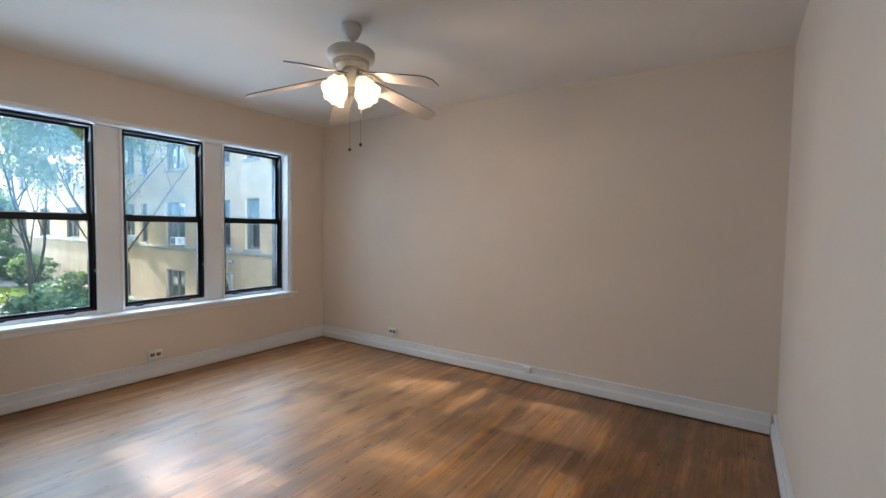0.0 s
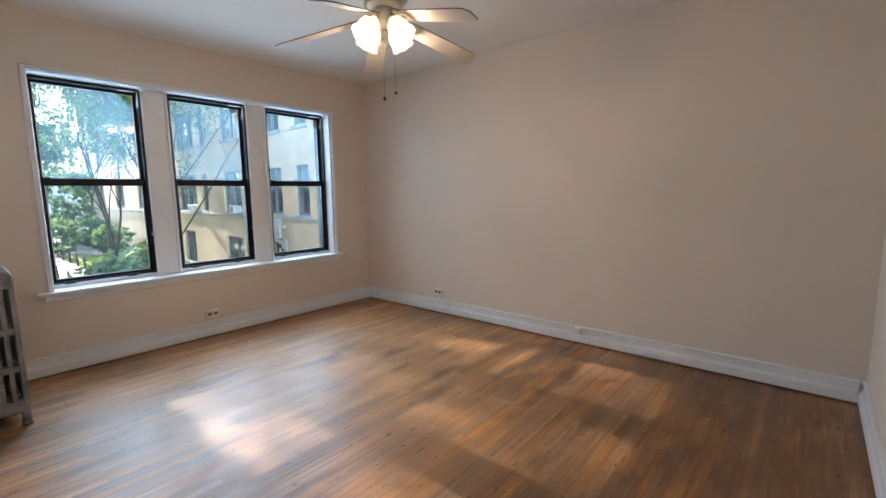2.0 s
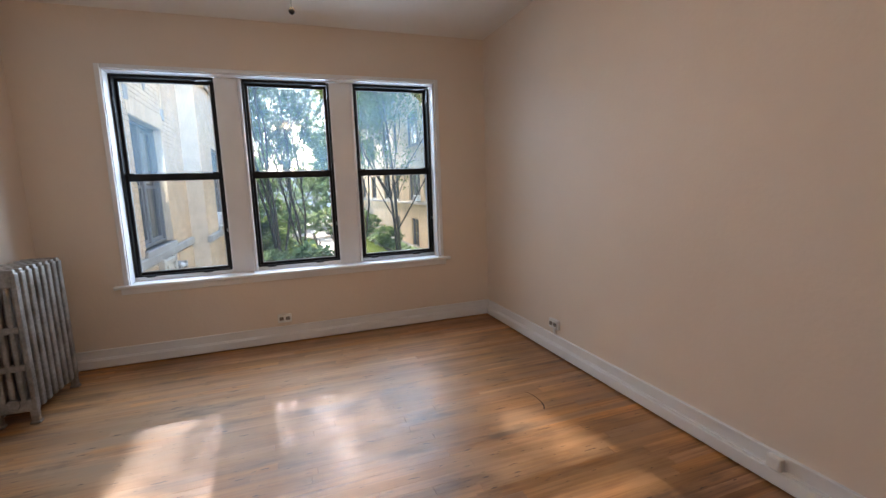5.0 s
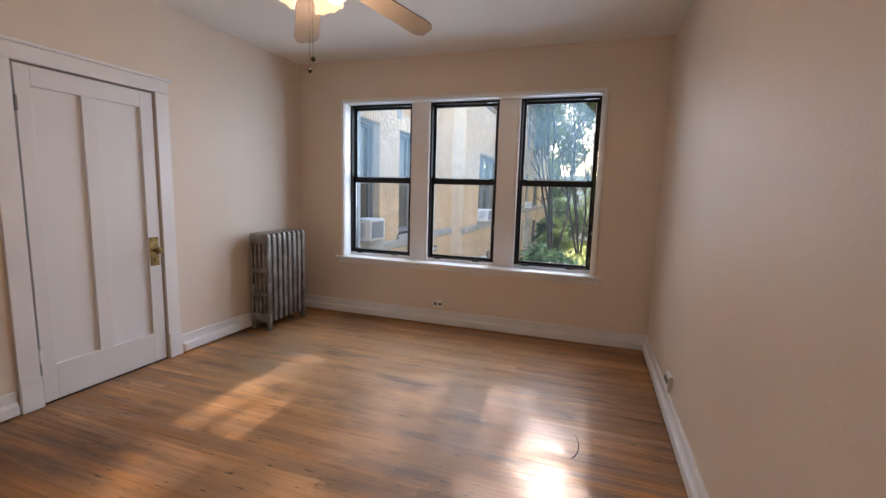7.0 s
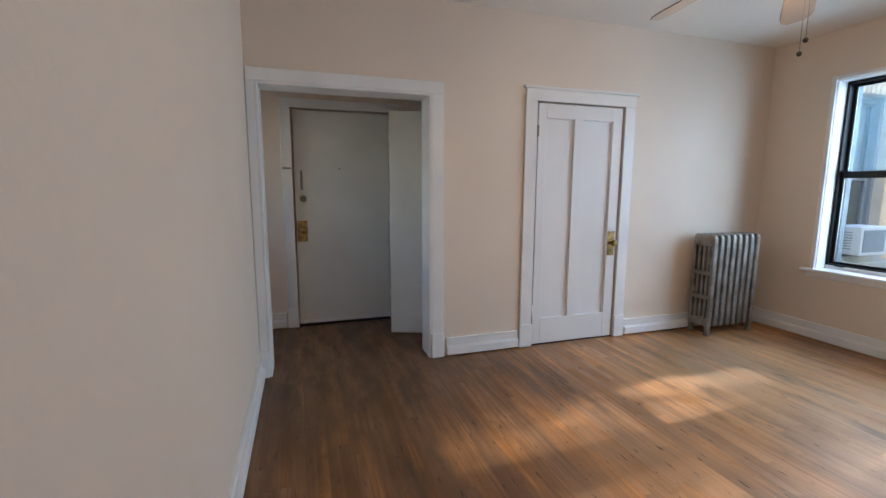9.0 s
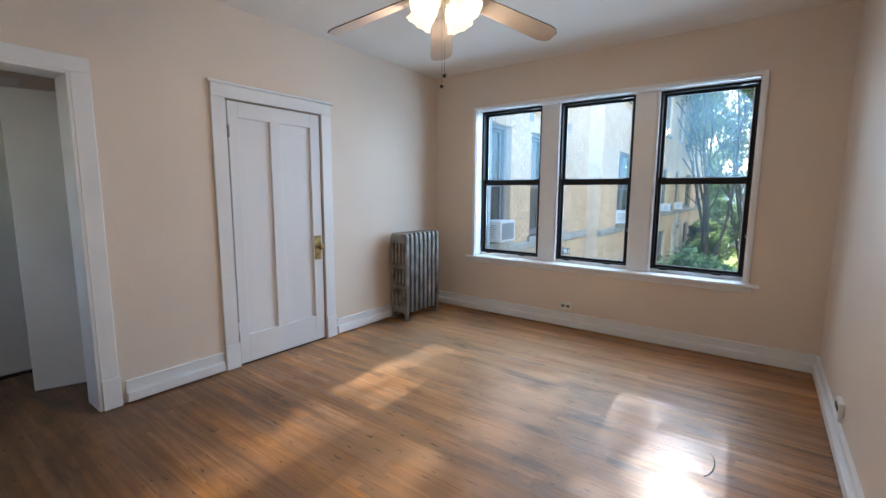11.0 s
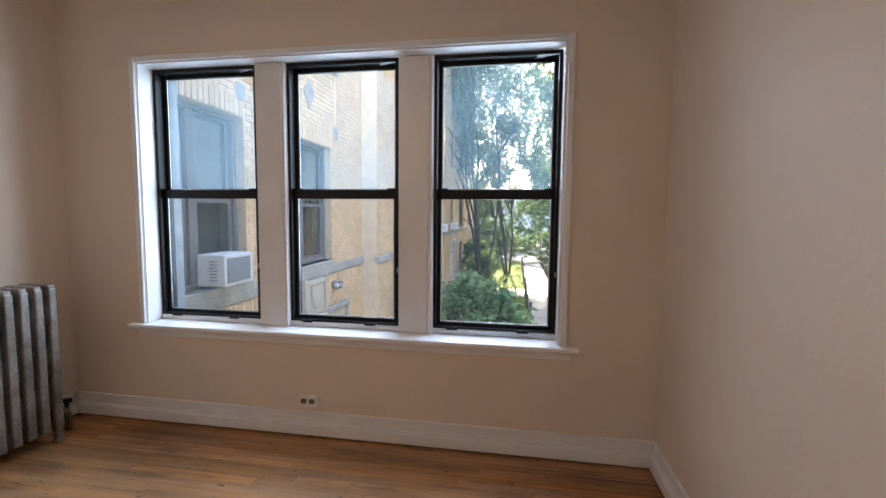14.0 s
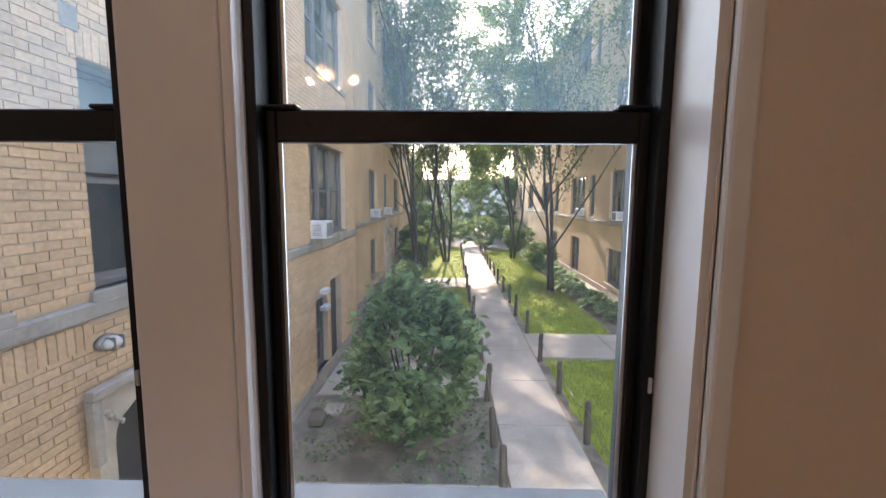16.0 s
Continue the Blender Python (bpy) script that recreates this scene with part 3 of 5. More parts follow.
def section(with_legs):
    """One cast section: five slim columns joined by four cross webs, with rounded shoulders."""
    bm = bmesh.new()
    z0, z1 = (0.085, RH)
    n = 5
    cw = D / (n * 1.62)
    step = (D - cw) / (n - 1)
    for k in range(n):
        ya = k * step
        lo = z0 + (0.015 if 0 < k < n - 1 else 0.0)
        hi = z1 - (0.0 if 0 < k < n - 1 else 0.022)
        cuboid(bm, -TH / 2 if k in (0, n - 1) else -TH * 0.40, TH / 2 if k in (0, n - 1) else TH * 0.40, ya, ya + cw, lo, hi, min(cw, TH) * 0.30, 3)
    for zc, h, t in ((z1 - 0.055, 0.105, 0.92), (0.578, 0.044, 0.84), (0.352, 0.044, 0.84), (z0 + 0.035, 0.075, 0.92)):
        cuboid(bm, -TH * t / 2, TH * t / 2, 0.008, D - 0.008, zc - h / 2, zc + h / 2, 0.010, 3)
    # hubs and bosses
    for zc in (z1 - 0.058, z0 + 0.05):
        lathe(bm, [(0.030, -TH * 0.56), (0.034, -TH * 0.46), (0.034, TH * 0.46), (0.030, TH * 0.56)], (0, D / 2, zc), 18, Matrix.Rotation(math.pi / 2, 4, "Y"))
    if with_legs:
        for ya in (0.002, D - 0.044):
            cuboid(bm, -TH * 0.42, TH * 0.42, ya, ya + 0.042, 0.003, 0.10, 0.010, 2)
            cuboid(bm, -TH * 0.52, TH * 0.52, ya - 0.006, ya + 0.048, 0.003, 0.020, 0.006, 2)
    return mesh_of(bm, "section", IRON)


sec_leg, sec_mid = section(True), section(False)
for k in range(NSEC):
    s = new("section", sec_leg if k in (0, NSEC - 1) else sec_mid)
    s.parent = rad
    s.location = (pitch * (k + 0.5), 0, 0)
for zc in (RH - 0.058, 0.135):
    part("tie_pipe", tube(bmesh.new(), [(0.01, D / 2, zc), (RX1 - RX0 - 0.01, D / 2, zc)], 0.024, 14), IRON, rad)
vb = bmesh.new()
tube(vb, [(-0.002, D / 2, 0.135), (-0.050, D / 2, 0.135), (-0.085, D / 2, 0.125), (-0.095, D / 2, 0.08), (-0.095, D / 2, 0.0)], [0.02, 0.021, 0.021, 0.02, 0.018], 12)
pipe = part("supply_pipe", vb, IRON, rad, "steam supply pipe into the floor")
vh = bmesh.new()
lathe(vh, [(0.010, 0), (0.012, 0.03), (0.030, 0.036), (0.030, 0.052), (0.010, 0.058)], (-0.09, D / 2, 0.14), 14)
part("valve_handle", vh, BLACK, pipe, "dark round valve handle")
av = bmesh.new()
lathe(av, [(0.006, 0), (0.006, 0.012), (0.013, 0.016), (0.015, 0.05), (0.008, 0.062)], (RX1 - RX0 + 0.02, D * 0.30, 0.395), 12)
tube(av, [(RX1 - RX0 - 0.02, D * 0.30, 0.40), (RX1 - RX0 + 0.02, D * 0.30, 0.40)], 0.006, 8)
part("air_vent", av, IRON, rad, "small air vent valve")

# ---- ceiling fan ----
FC = Vector((-1.762, 2.868, 0))
fan = thing("ceiling_fan", "white five-blade ceiling fan with four lit frosted tulip shades", "ceiling fan", at=(FC.x, FC.y, ZC))


def fan_part(name, bm, mat, parent, label=""):
    bmesh.ops.translate(bm, vec=(0, 0, -ZC), verts=bm.verts)
    return part(name, bm, mat, parent, label)


bm = bmesh.new()
lathe(bm, [(0.060, ZC), (0.066, ZC - 0.012), (0.066, ZC - 0.024), (0.060, ZC - 0.028), (0.058, ZC - 0.045), (0.040, ZC - 0.085), (0.030, ZC - 0.094), (0.016, ZC - 0.097)], seg=28)
fan_part("canopy", bm, FANW, fan)
bm = bmesh.new()
lathe(bm, [(0.0125, 2.60), (0.0125, 2.50)], seg=12)
fan_part("downrod", bm, FANW, fan)
BZ = 2.375                         # blade plane
bm = bmesh.new()
lathe(bm, [(0.020, 2.540), (0.085, 2.536), (0.132, 2.524), (0.147, 2.508), (0.147, 2.472), (0.138, 2.456), (0.118, 2.448)], seg=36)
housing = fan_part("motor_housing", bm, FANW, fan)
bm = bmesh.new()
lathe(bm, [(0.114, 2.449), (0.112, 2.436), (0.086, 2.416), (0.060, 2.408)], seg=36)
for k in range(36):
    a = 2 * math.pi * k / 36
    c = box(0.088, 0.112, -0.0035, 0.0035, 2.420, 2.447, 0.001, 1)
    bmesh.ops.rotate(c, matrix=Matrix.Rotation(a, 3, "Z"), verts=c.verts)
    tmp = bpy.data.meshes.new("tmp")
    c.to_mesh(tmp)
    c.free()
    bm.from_mesh(tmp)
    bpy.data.meshes.remove(tmp)
fan_part("vent_ring", bm, FANW, fan, "slotted vent ring under the motor")
BLADE_A, BLADE_R = 1.5, 0.66


def blade_mesh():
    out = [(0.150, 0.050), (0.20, 0.057), (0.60, 0.070), (0.635, 0.062), (BLADE_R, 0.036)]
    pts = out + [(x, -y) for x, y in reversed(out)]
    bm = bmesh.new()
    top = [bm.verts.new((x, y, 0.003)) for x, y in pts]
    bot = [bm.verts.new((x, y, -0.003)) for x, y in pts]
    bm.faces.new(top)
    bm.faces.new(list(reversed(bot)))
    for i in range(len(pts)):
        j = (i + 1) % len(pts)
        bm.faces.new((top[i], bot[i], bot[j], top[j]))
    me = mesh_of(bm, "blade", BLADEP)
    me.materials.append(FANEDGE)
    for p in me.polygons:
        if len(p.vertices) == 4:
            p.material_index = 1
    return me


def arm_mesh():
    bm = bmesh.new()
    tube(bm, [(0.075, 0, 0.025), (0.11, 0, 0.012), (0.15, 0, -0.006), (0.185, 0, -0.006)], [0.014, 0.013, 0.014, 0.016], 8)
    cuboid(bm, 0.150, 0.215, -0.036, 0.036, -0.009, -0.004, 0.002, 1)
    return mesh_of(bm, "blade_arm", FANW)


blade_me, arm_me = blade_mesh(), arm_mesh()
for k in range(5):
    m = Matrix.Rotation(radians(BLADE_A + 72 * k), 4, "Z") @ Matrix.Rotation(radians(14), 4, "Y") @ Matrix.Rotation(radians(-11), 4, "X")
    b = new("blade", blade_me)
    b.parent = fan
    b.matrix_local = Matrix.Translation((0, 0, BZ - ZC)) @ m
    tagged(b, label="white fan blade with a dusty dark edge")
    c = new("blade_arm", arm_me)
    c.parent = b
bm = bmesh.new()
lathe(bm, [(0.055, 2.410), (0.060, 2.395), (0.060, 2.360), (0.045, 2.335), (0.030, 2.312), (0.012, 2.300)], seg=28)
kit = fan_part("light_kit", bm, FANW, fan)
shade_prof = [(0.022, 0.0), (0.030, -0.010), (0.052, -0.040), (0.062, -0.075), (0.060, -0.100), (0.064, -0.122), (0.072, -0.135)]
for k in range(4):
    ang = radians(1.0 + 90 * k)
    m = Matrix.Rotation(ang, 4, "Z") @ Matrix.Translation((0.070, 0, 2.335)) @ Matrix.Rotation(radians(-40), 4, "Y")
    bm = bmesh.new()
    rings = []
    seg = 24
    for r, z in shade_prof:
        rings.append([bm.verts.new((r * math.cos(2 * math.pi * i / seg), r * math.sin(2 * math.pi * i / seg), z - (0.006 * (i % 3 == 0) if z < -0.13 else 0))) for i in range(seg)])
    for ra, rb in zip(rings, rings[1:]):
        for i in range(seg):
            bm.faces.new((ra[i], ra[(i + 1) % seg], rb[(i + 1) % seg], rb[i])).smooth = True
    bmesh.ops.transform(bm, matrix=m, verts=bm.verts)
    sh = fan_part("shade", bm, LITGLASS, fan, "lit frosted glass tulip shade")
    md = sh.modifiers.new("thick", "SOLIDIFY")
    md.thickness = 0.003
    bm = bmesh.new()
    lathe(bm, [(0.024, 0.012), (0.026, -0.004), (0.024, -0.016)], seg=18)
    bmesh.ops.transform(bm, matrix=m, verts=bm.verts)
    fan_part("shade_fitter", bm, FANW, sh)
    lamp = bpy.data.lights.new("fan_bulb", "POINT")
    lamp.energy, lamp.color, lamp.shadow_soft_size = 0.38, (1.0, 0.72, 0.45), 0.03
    lo = new("fan_bulb", lamp)
    lo.location = Vector((FC.x, FC.y, 0)) + (m @ Vector((0, 0, -0.150)))
for (cx, cy, cz) in ((-1.765, 2.860, 1.905), (-1.720, 2.910, 1.940)):
    bm = bmesh.new()
    tube(bm, [(cx, cy, 2.315), (cx, cy, cz + 0.008)], 0.0013, 5)
    bmesh.ops.translate(bm, vec=(-FC.x, -FC.y, 0), verts=bm.verts)
    ch = fan_part("pull_chain", bm, STEEL, fan, "fine metal pull chain")
    bm = bmesh.new()
    lathe(bm, [(0.003, cz + 0.012), (0.008, cz + 0.007), (0.0105, cz), (0.008, cz - 0.007), (0.003, cz - 0.011)], (cx - FC.x, cy - FC.y, 0), 12)
    fan_part("chain_knob", bm, BRONZE, ch, "dark ball at the chain end")

# ---- outlets ----


def outlet(m, label):
    """A duplex socket in a surface box, facing +y before it is placed."""
    t = thing("wall_outlet", label, "outlet")
    part("cover_plate", box(-0.058, 0.058, 0, 0.024, -0.036, 0.036, 0.004, 2), PLATE, t)
    for sx in (-0.026, 0.026):
        r = part("receptacle", box(sx - 0.018, sx + 0.018, 0.024, 0.027, -0.015, 0.015, 0.005, 2), SOCKET, t, "brown socket face")
        bm = bmesh.new()
        cuboid(bm, sx - 0.009, sx - 0.005, 0.027, 0.0278, -0.004, 0.009)
        cuboid(bm, sx + 0.005, sx + 0.009, 0.027, 0.0278, -0.004, 0.009)
        cuboid(bm, sx - 0.003, sx + 0.003, 0.027, 0.0278, -0.011, -0.006)
        part("slots", bm, DARK, r)
    t.matrix_world = m
    return t


outlet(pose(XW, 2.695, 0.222, 0, 0, -90), "white duplex outlet above the baseboard under the windows")
wall_socket = outlet(pose(-2.93, YN, 0.238, 0, 0, 180), "white duplex outlet above the baseboard on the long wall")
part("conduit", box(-0.010, 0.010, 0.002, 0.016, -0.088, -0.034, 0.003, 1), PLATE, wall_socket, "short white conduit down to the baseboard")
sw = thing("junction_box", "small white surface junction box on the baseboard", "outlet", at=(-1.285, YN - 0.017, 0.112))
part("box_body", box(-0.030, 0.030, -0.028, 0, -0.024, 0.030, 0.004, 2), PLATE, sw)
part("box_cover", box(-0.027, 0.027, -0.032, -0.028, -0.021, 0.027, 0.002, 1), PLATE, sw)

# ================= the courtyard outside =================
GZ = -2.20
BRICK = material("yellow_brick", (0.80, 0.56, 0.34), 0.85, color2=(0.70, 0.47, 0.27), scale=1.2, fine=40, bump=0.35, bump_scale=120, per_object=0.10)
BRICKJ = material("yellow_brick_rows", (0.80, 0.56, 0.34), 0.85, color2=(0.70, 0.47, 0.27), scale=1.2, fine=40, bump=0.35, bump_scale=120, per_island=0.10)
MORTAR = material("mortar", (0.66, 0.51, 0.36), 0.95, scale=6, bump=0.3, bump_scale=150)
STONE = material("grey_limestone", (0.47, 0.43, 0.37), 0.85, color2=(0.31, 0.28, 0.24), scale=3, fine=45, bump=0.3, bump_scale=60)
FRAMEG = material("grey_window_paint", (0.20, 0.185, 0.175), 0.55, scale=5)
INSIDE = material("painted_room_shade", (0.10, 0.10, 0.10), 0.9, color2=(0.06, 0.06, 0.06), scale=1.5)
BLIND = material("pale_blind", (0.42, 0.42, 0.41), 0.8, color2=(0.34, 0.34, 0.34), scale=2)
ACW = material("air_conditioner_plastic", (0.74, 0.74, 0.73), 0.45, scale=10)
ACG = material("air_conditioner_grille", (0.26, 0.27, 0.28), 0.6, scale=40)
CONC = material("pale_concrete", (0.57, 0.50, 0.415), 0.9, color2=(0.44, 0.385, 0.315), scale=1.6, fine=35, bump=0.3, bump_scale=90, per_object=0.06)
SOIL = material("dry_soil", (0.38, 0.32, 0.25), 0.95, color2=(0.21, 0.17, 0.125), scale=3, fine=30, bump=0.8, bump_scale=40)
LAWN = material("lawn", (0.36, 0.41, 0.045), 0.9, color2=(0.25, 0.30, 0.034), scale=2.5, fine=60, bump=0.8, bump_scale=120)
BLADE = material("grass_blade", (0.36, 0.43, 0.05), 0.7, color2=(0.25, 0.31, 0.038), scale=3, per_island=0.3)
POSTW = material("weathered_post", (0.13, 0.105, 0.08), 0.9, color2=(0.07, 0.055, 0.042), scale=8, fine=50, stretch=(1, 1, 0.2), bump=0.5, bump_scale=60)
BARK = material("grey_bark", (0.085, 0.070, 0.058), 0.95, color2=(0.045, 0.037, 0.03), scale=10, fine=40, stretch=(1, 1, 0.3), bump=0.8, bump_scale=40)
BULB = material("frosted_lens", (0.75, 0.76, 0.74), 0.3)
DOORD = material("dark_brown_door", (0.055, 0.045, 0.04), 0.5, scale=5)


def leaf_material(name, col, col2, k=0.3):
    m = material(name, col, 0.55, color2=col2, scale=1.5, per_island=k)
    n, l = m.node_tree.nodes, m.node_tree.links
    b = n["Principled BSDF"]
    tl = n.new("ShaderNodeBsdfTranslucent")
    src = b.inputs["Base Color"].links[0].from_socket
    l.new(src, tl.inputs["Color"])
    mx = n.new("ShaderNodeMixShader")
    mx.inputs[0].default_value = 0.55
    l.new(b.outputs[0], mx.inputs[1])
    l.new(tl.outputs[0], mx.inputs[2])
    l.new(mx.outputs[0], n["Material Output"].inputs[0])
    return m


LEAF_TREE = leaf_material("tree_leaf", (0.150, 0.215, 0.055), (0.090, 0.145, 0.038))
LEAF_BUSH = leaf_material("bush_leaf", (0.31, 0.43, 0.20), (0.12, 0.20, 0.08), 0.5)
LEAF_HOSTA = leaf_material("hosta_leaf", (0.30, 0.38, 0.21), (0.15, 0.23, 0.10))
LEAF_FAR = leaf_material("far_leaf", (0.20, 0.27, 0.10), (0.13, 0.19, 0.07))

# ---- ground ----
structure("ground", box(-600, 300, -300, 300, GZ - 0.5, GZ), SOIL, "bare dry soil of the courtyard", "ground")


def slab_row(name, x0, x1, y0, y1, step, along, label):
    """A concrete walk of separate slabs with open joints."""
    t = thing(name, label, "path", kind="structure", at=(0, 0, 0))
    n = max(1, round(((x1 - x0) if along == "x" else (y1 - y0)) / step))
    for k in range(n):
        if along == "x":
            a, b = x0 + (x1 - x0) * k / n, x0 + (x1 - x0) * (k + 1) / n
            bm = box(a + 0.006, b - 0.006, y0, y1, GZ - 0.05, GZ + 0.045, 0.008, 1)
        else:
            a, b = y0 + (y1 - y0) * k / n, y0 + (y1 - y0) * (k + 1) / n
            bm = box(x0, x1, a + 0.006, b - 0.006, GZ - 0.05, GZ + 0.045, 0.008, 1)
        part("slab", bm, CONC, t)


slab_row("garden_path", -52.0, -4.9, 4.53, 5.66, 1.70, "x", "pale concrete garden path of large slabs")
slab_row("garden_side_path", -12.45, -10.90, 1.40, 4.52, 1.55, "y", "pale concrete side path to a basement door")
slab_row("garden_side_path", -22.4, -20.6, 1.40, 4.52, 1.55, "y", "pale concrete side path to an entrance")
slab_row("garden_side_path", -14.60, -12.90, 5.67, 9.45, 1.9, "y", "pale concrete side path to an entrance")
slab_row("garden_side_path", -8.5, -6.6, 1.10, 4.52, 1.7, "y", "pale concrete side path to an entrance")

LAWNS = [(-20.4, -14.2, 2.5, 4.38), (-34.0, -22.6, 2.3, 4.38), (-12.8, -5.2, 5.86, 8.2), (-33.0, -14.7, 5.86, 8.0)]
for (a, b, c, d) in LAWNS:
    bm = bmesh.new()
    nx, ny = int((b - a) / 0.4) + 1, int((d - c) / 0.4) + 1
    grid = [[bm.verts.new((a + (b - a) * i / nx, c + (d - c) * j / ny + (0.12 * noise.noise((i * 0.9, j, a)) if j in (0, ny) else 0),
                           GZ + (0.004 if i in (0, nx) or j in (0, ny) else 0.030 + 0.02 * noise.noise((i * 0.5, j * 0.5, a))))) for j in range(ny + 1)] for i in range(nx + 1)]
    for i in range(nx):
        for j in range(ny):
            bm.faces.new((grid[i][j], grid[i + 1][j], grid[i + 1][j + 1], grid[i][j + 1])).smooth = True
    structure("lawn", bm, LAWN, "short green lawn beside the path", "lawn")


def tri_cloud(name, mat, rows, label, category, kind="stuff", parent=None):
    """Many small quads from arrays of corners."""
    v = np.concatenate(rows).reshape(-1, 3)
    n = len(v) // 4
    me = bpy.data.meshes.new(name)
    me.from_pydata(v.tolist(), [], np.arange(n * 4).reshape(n, 4).tolist())
    me.materials.append(mat)
    ob = new(name, me)
    if parent is not None:
        ob.parent = parent
        return tagged(ob, label=label, kind=kind)
    return tagged(ob, label, category, kind=kind)


RS = np.random.RandomState(7)


def leaves(centres, size, flat=0.5, long=1.7, fold=0.18):
    """Pointed leaf quads at the given places, turned at random."""
    n = len(centres)
    a = RS.uniform(0, 2 * np.pi, n)
    nz = RS.uniform(flat, 1, n) * np.where(RS.rand(n) < 0.9, 1, -1)
    s = np.sqrt(np.maximum(0, 1 - nz ** 2))
    normal = np.stack([np.cos(a) * s, np.sin(a) * s, nz], 1)
    b = RS.normal(size=(n, 3))
    u = np.cross(normal, b)
    u /= np.linalg.norm(u, axis=1, keepdims=True) + 1e-9
    w = np.cross(normal, u)
    k = (size * RS.uniform(0.65, 1.3, n))[:, None]
    tip, tail = centres + u * k * long * 0.5, centres - u * k * long * 0.5
    l1, l2 = centres + w * k * 0.5 + normal * k * fold, centres - w * k * 0.5 + normal * k * fold
    return np.stack([tip, l1, tail, l2], 1)


# grass blades on the near stretches of lawn and along the path edges
rows = []
for (a, b, c, d) in LAWNS:
    n = int((b - a) * (d - c) * (900 if b > -22 else 350))
    p = np.stack([RS.uniform(a, b, n), RS.uniform(c, d, n), np.full(n, GZ + 0.02)], 1)
    h, ang, lean = RS.uniform(0.03, 0.075, n), RS.uniform(0, 2 * np.pi, n), RS.uniform(-0.03, 0.03, (n, 2))
    w = np.stack([np.cos(ang), np.sin(ang), np.zeros(n)], 1) * 0.008
    top = p + np.stack([lean[:, 0], lean[:, 1], h], 1)
    rows.append(np.stack([p - w, p + w, top + w * 0.25, top - w * 0.25], 1))
tri_cloud("grass", BLADE, rows, "short bright green grass on the lawns", "grass")
# weeds and leaf litter on the bare bed
n = 5200
p = np.stack([RS.uniform(-11.5, -5.0, n), RS.uniform(1.5, 4.4, n), GZ + RS.uniform(0.01, 0.05, n)], 1)
keep = np.array([noise.noise((q[0] * 1.2, q[1] * 1.2, 3.0)) > -0.02 or q[1] > 3.9 for q in p])
tri_cloud("ground_cover", LEAF_BUSH, [leaves(p[keep], 0.035, 0.6)], "scattered weeds on the bare soil bed", "weeds")
n = 5000
p = np.stack([RS.uniform(-21.5, -13.4, n), RS.normal(3.0, 0.8, n).clip(1.6, 4.4), GZ + RS.uniform(0.03, 0.06, n)], 1)
LITTER = material("leaf_litter", (0.21, 0.15, 0.10), 0.9, color2=(0.12, 0.085, 0.06), scale=5, per_island=0.35)
tri_cloud("leaf_litter", LITTER, [leaves(p, 0.05, 0.8), leaves(np.stack([RS.normal(-20, 1.1, 1500), RS.normal(7.6, 0.6, 1500), np.full(1500, GZ + 0.05)], 1), 0.05, 0.8)], "brown leaf litter on the beds", "leaf litter")

# ---- post and chain fences ----


def fence(xs, y, label):
    t = thing("path_fence", label, "fence", group="low fences beside the path", at=(xs[0], y, GZ))
    bm = bmesh.new()
    lathe(bm, [(0.050, -0.15), (0.052, 0.0), (0.048, 0.60), (0.040, 0.645), (0.022, 0.655)], seg=9)
    me = mesh_of(bm, "post", POSTW)
    r = random.Random(int(abs(y) * 100))
    last = None
    for x in xs:
        o = new("post", me)
        o.parent = t
        o.matrix_local = pose(x - xs[0], r.uniform(-0.03, 0.03), r.uniform(-0.06, 0.04), r.uniform(-4, 4), r.uniform(-4, 4), r.uniform(0, 360))
        if last is not None:
            pts = []
            for k in range(9):
                f = k / 8
                pts.append((last + (x - last) * f - xs[0], 0.0, 0.54 - 0.16 * 4 * f * (1 - f)))
            part("chain", tube(bmesh.new(), pts, 0.008, 5), STEEL, t, "slack rusty chain")
        last = x
    return t


fence([-8.46, -9.40, -10.84], 4.43, "short weathered wooden posts with a slack chain beside the path")
fence([-12.58, -14.45, -16.2, -18.2, -20.4], 4.43, "short weathered wooden posts with a slack chain beside the path")
fence([-22.7, -24.9, -27.0, -28.9, -30.7, -32.5], 4.43, "short weathered wooden posts with a slack chain beside the path")
fence([-6.3, -7.9, -9.53, -11.18, -12.75], 5.76, "short weathered wooden posts with a slack chain beside the lawn")
fence([-14.65, -16.5, -18.1, -19.9, -21.6, -23.4, -25.2, -27.0, -28.8, -30.6, -32.4], 5.76, "short weathered wooden posts with a slack chain beside the lawn")

# ---- the two wings of the building ----


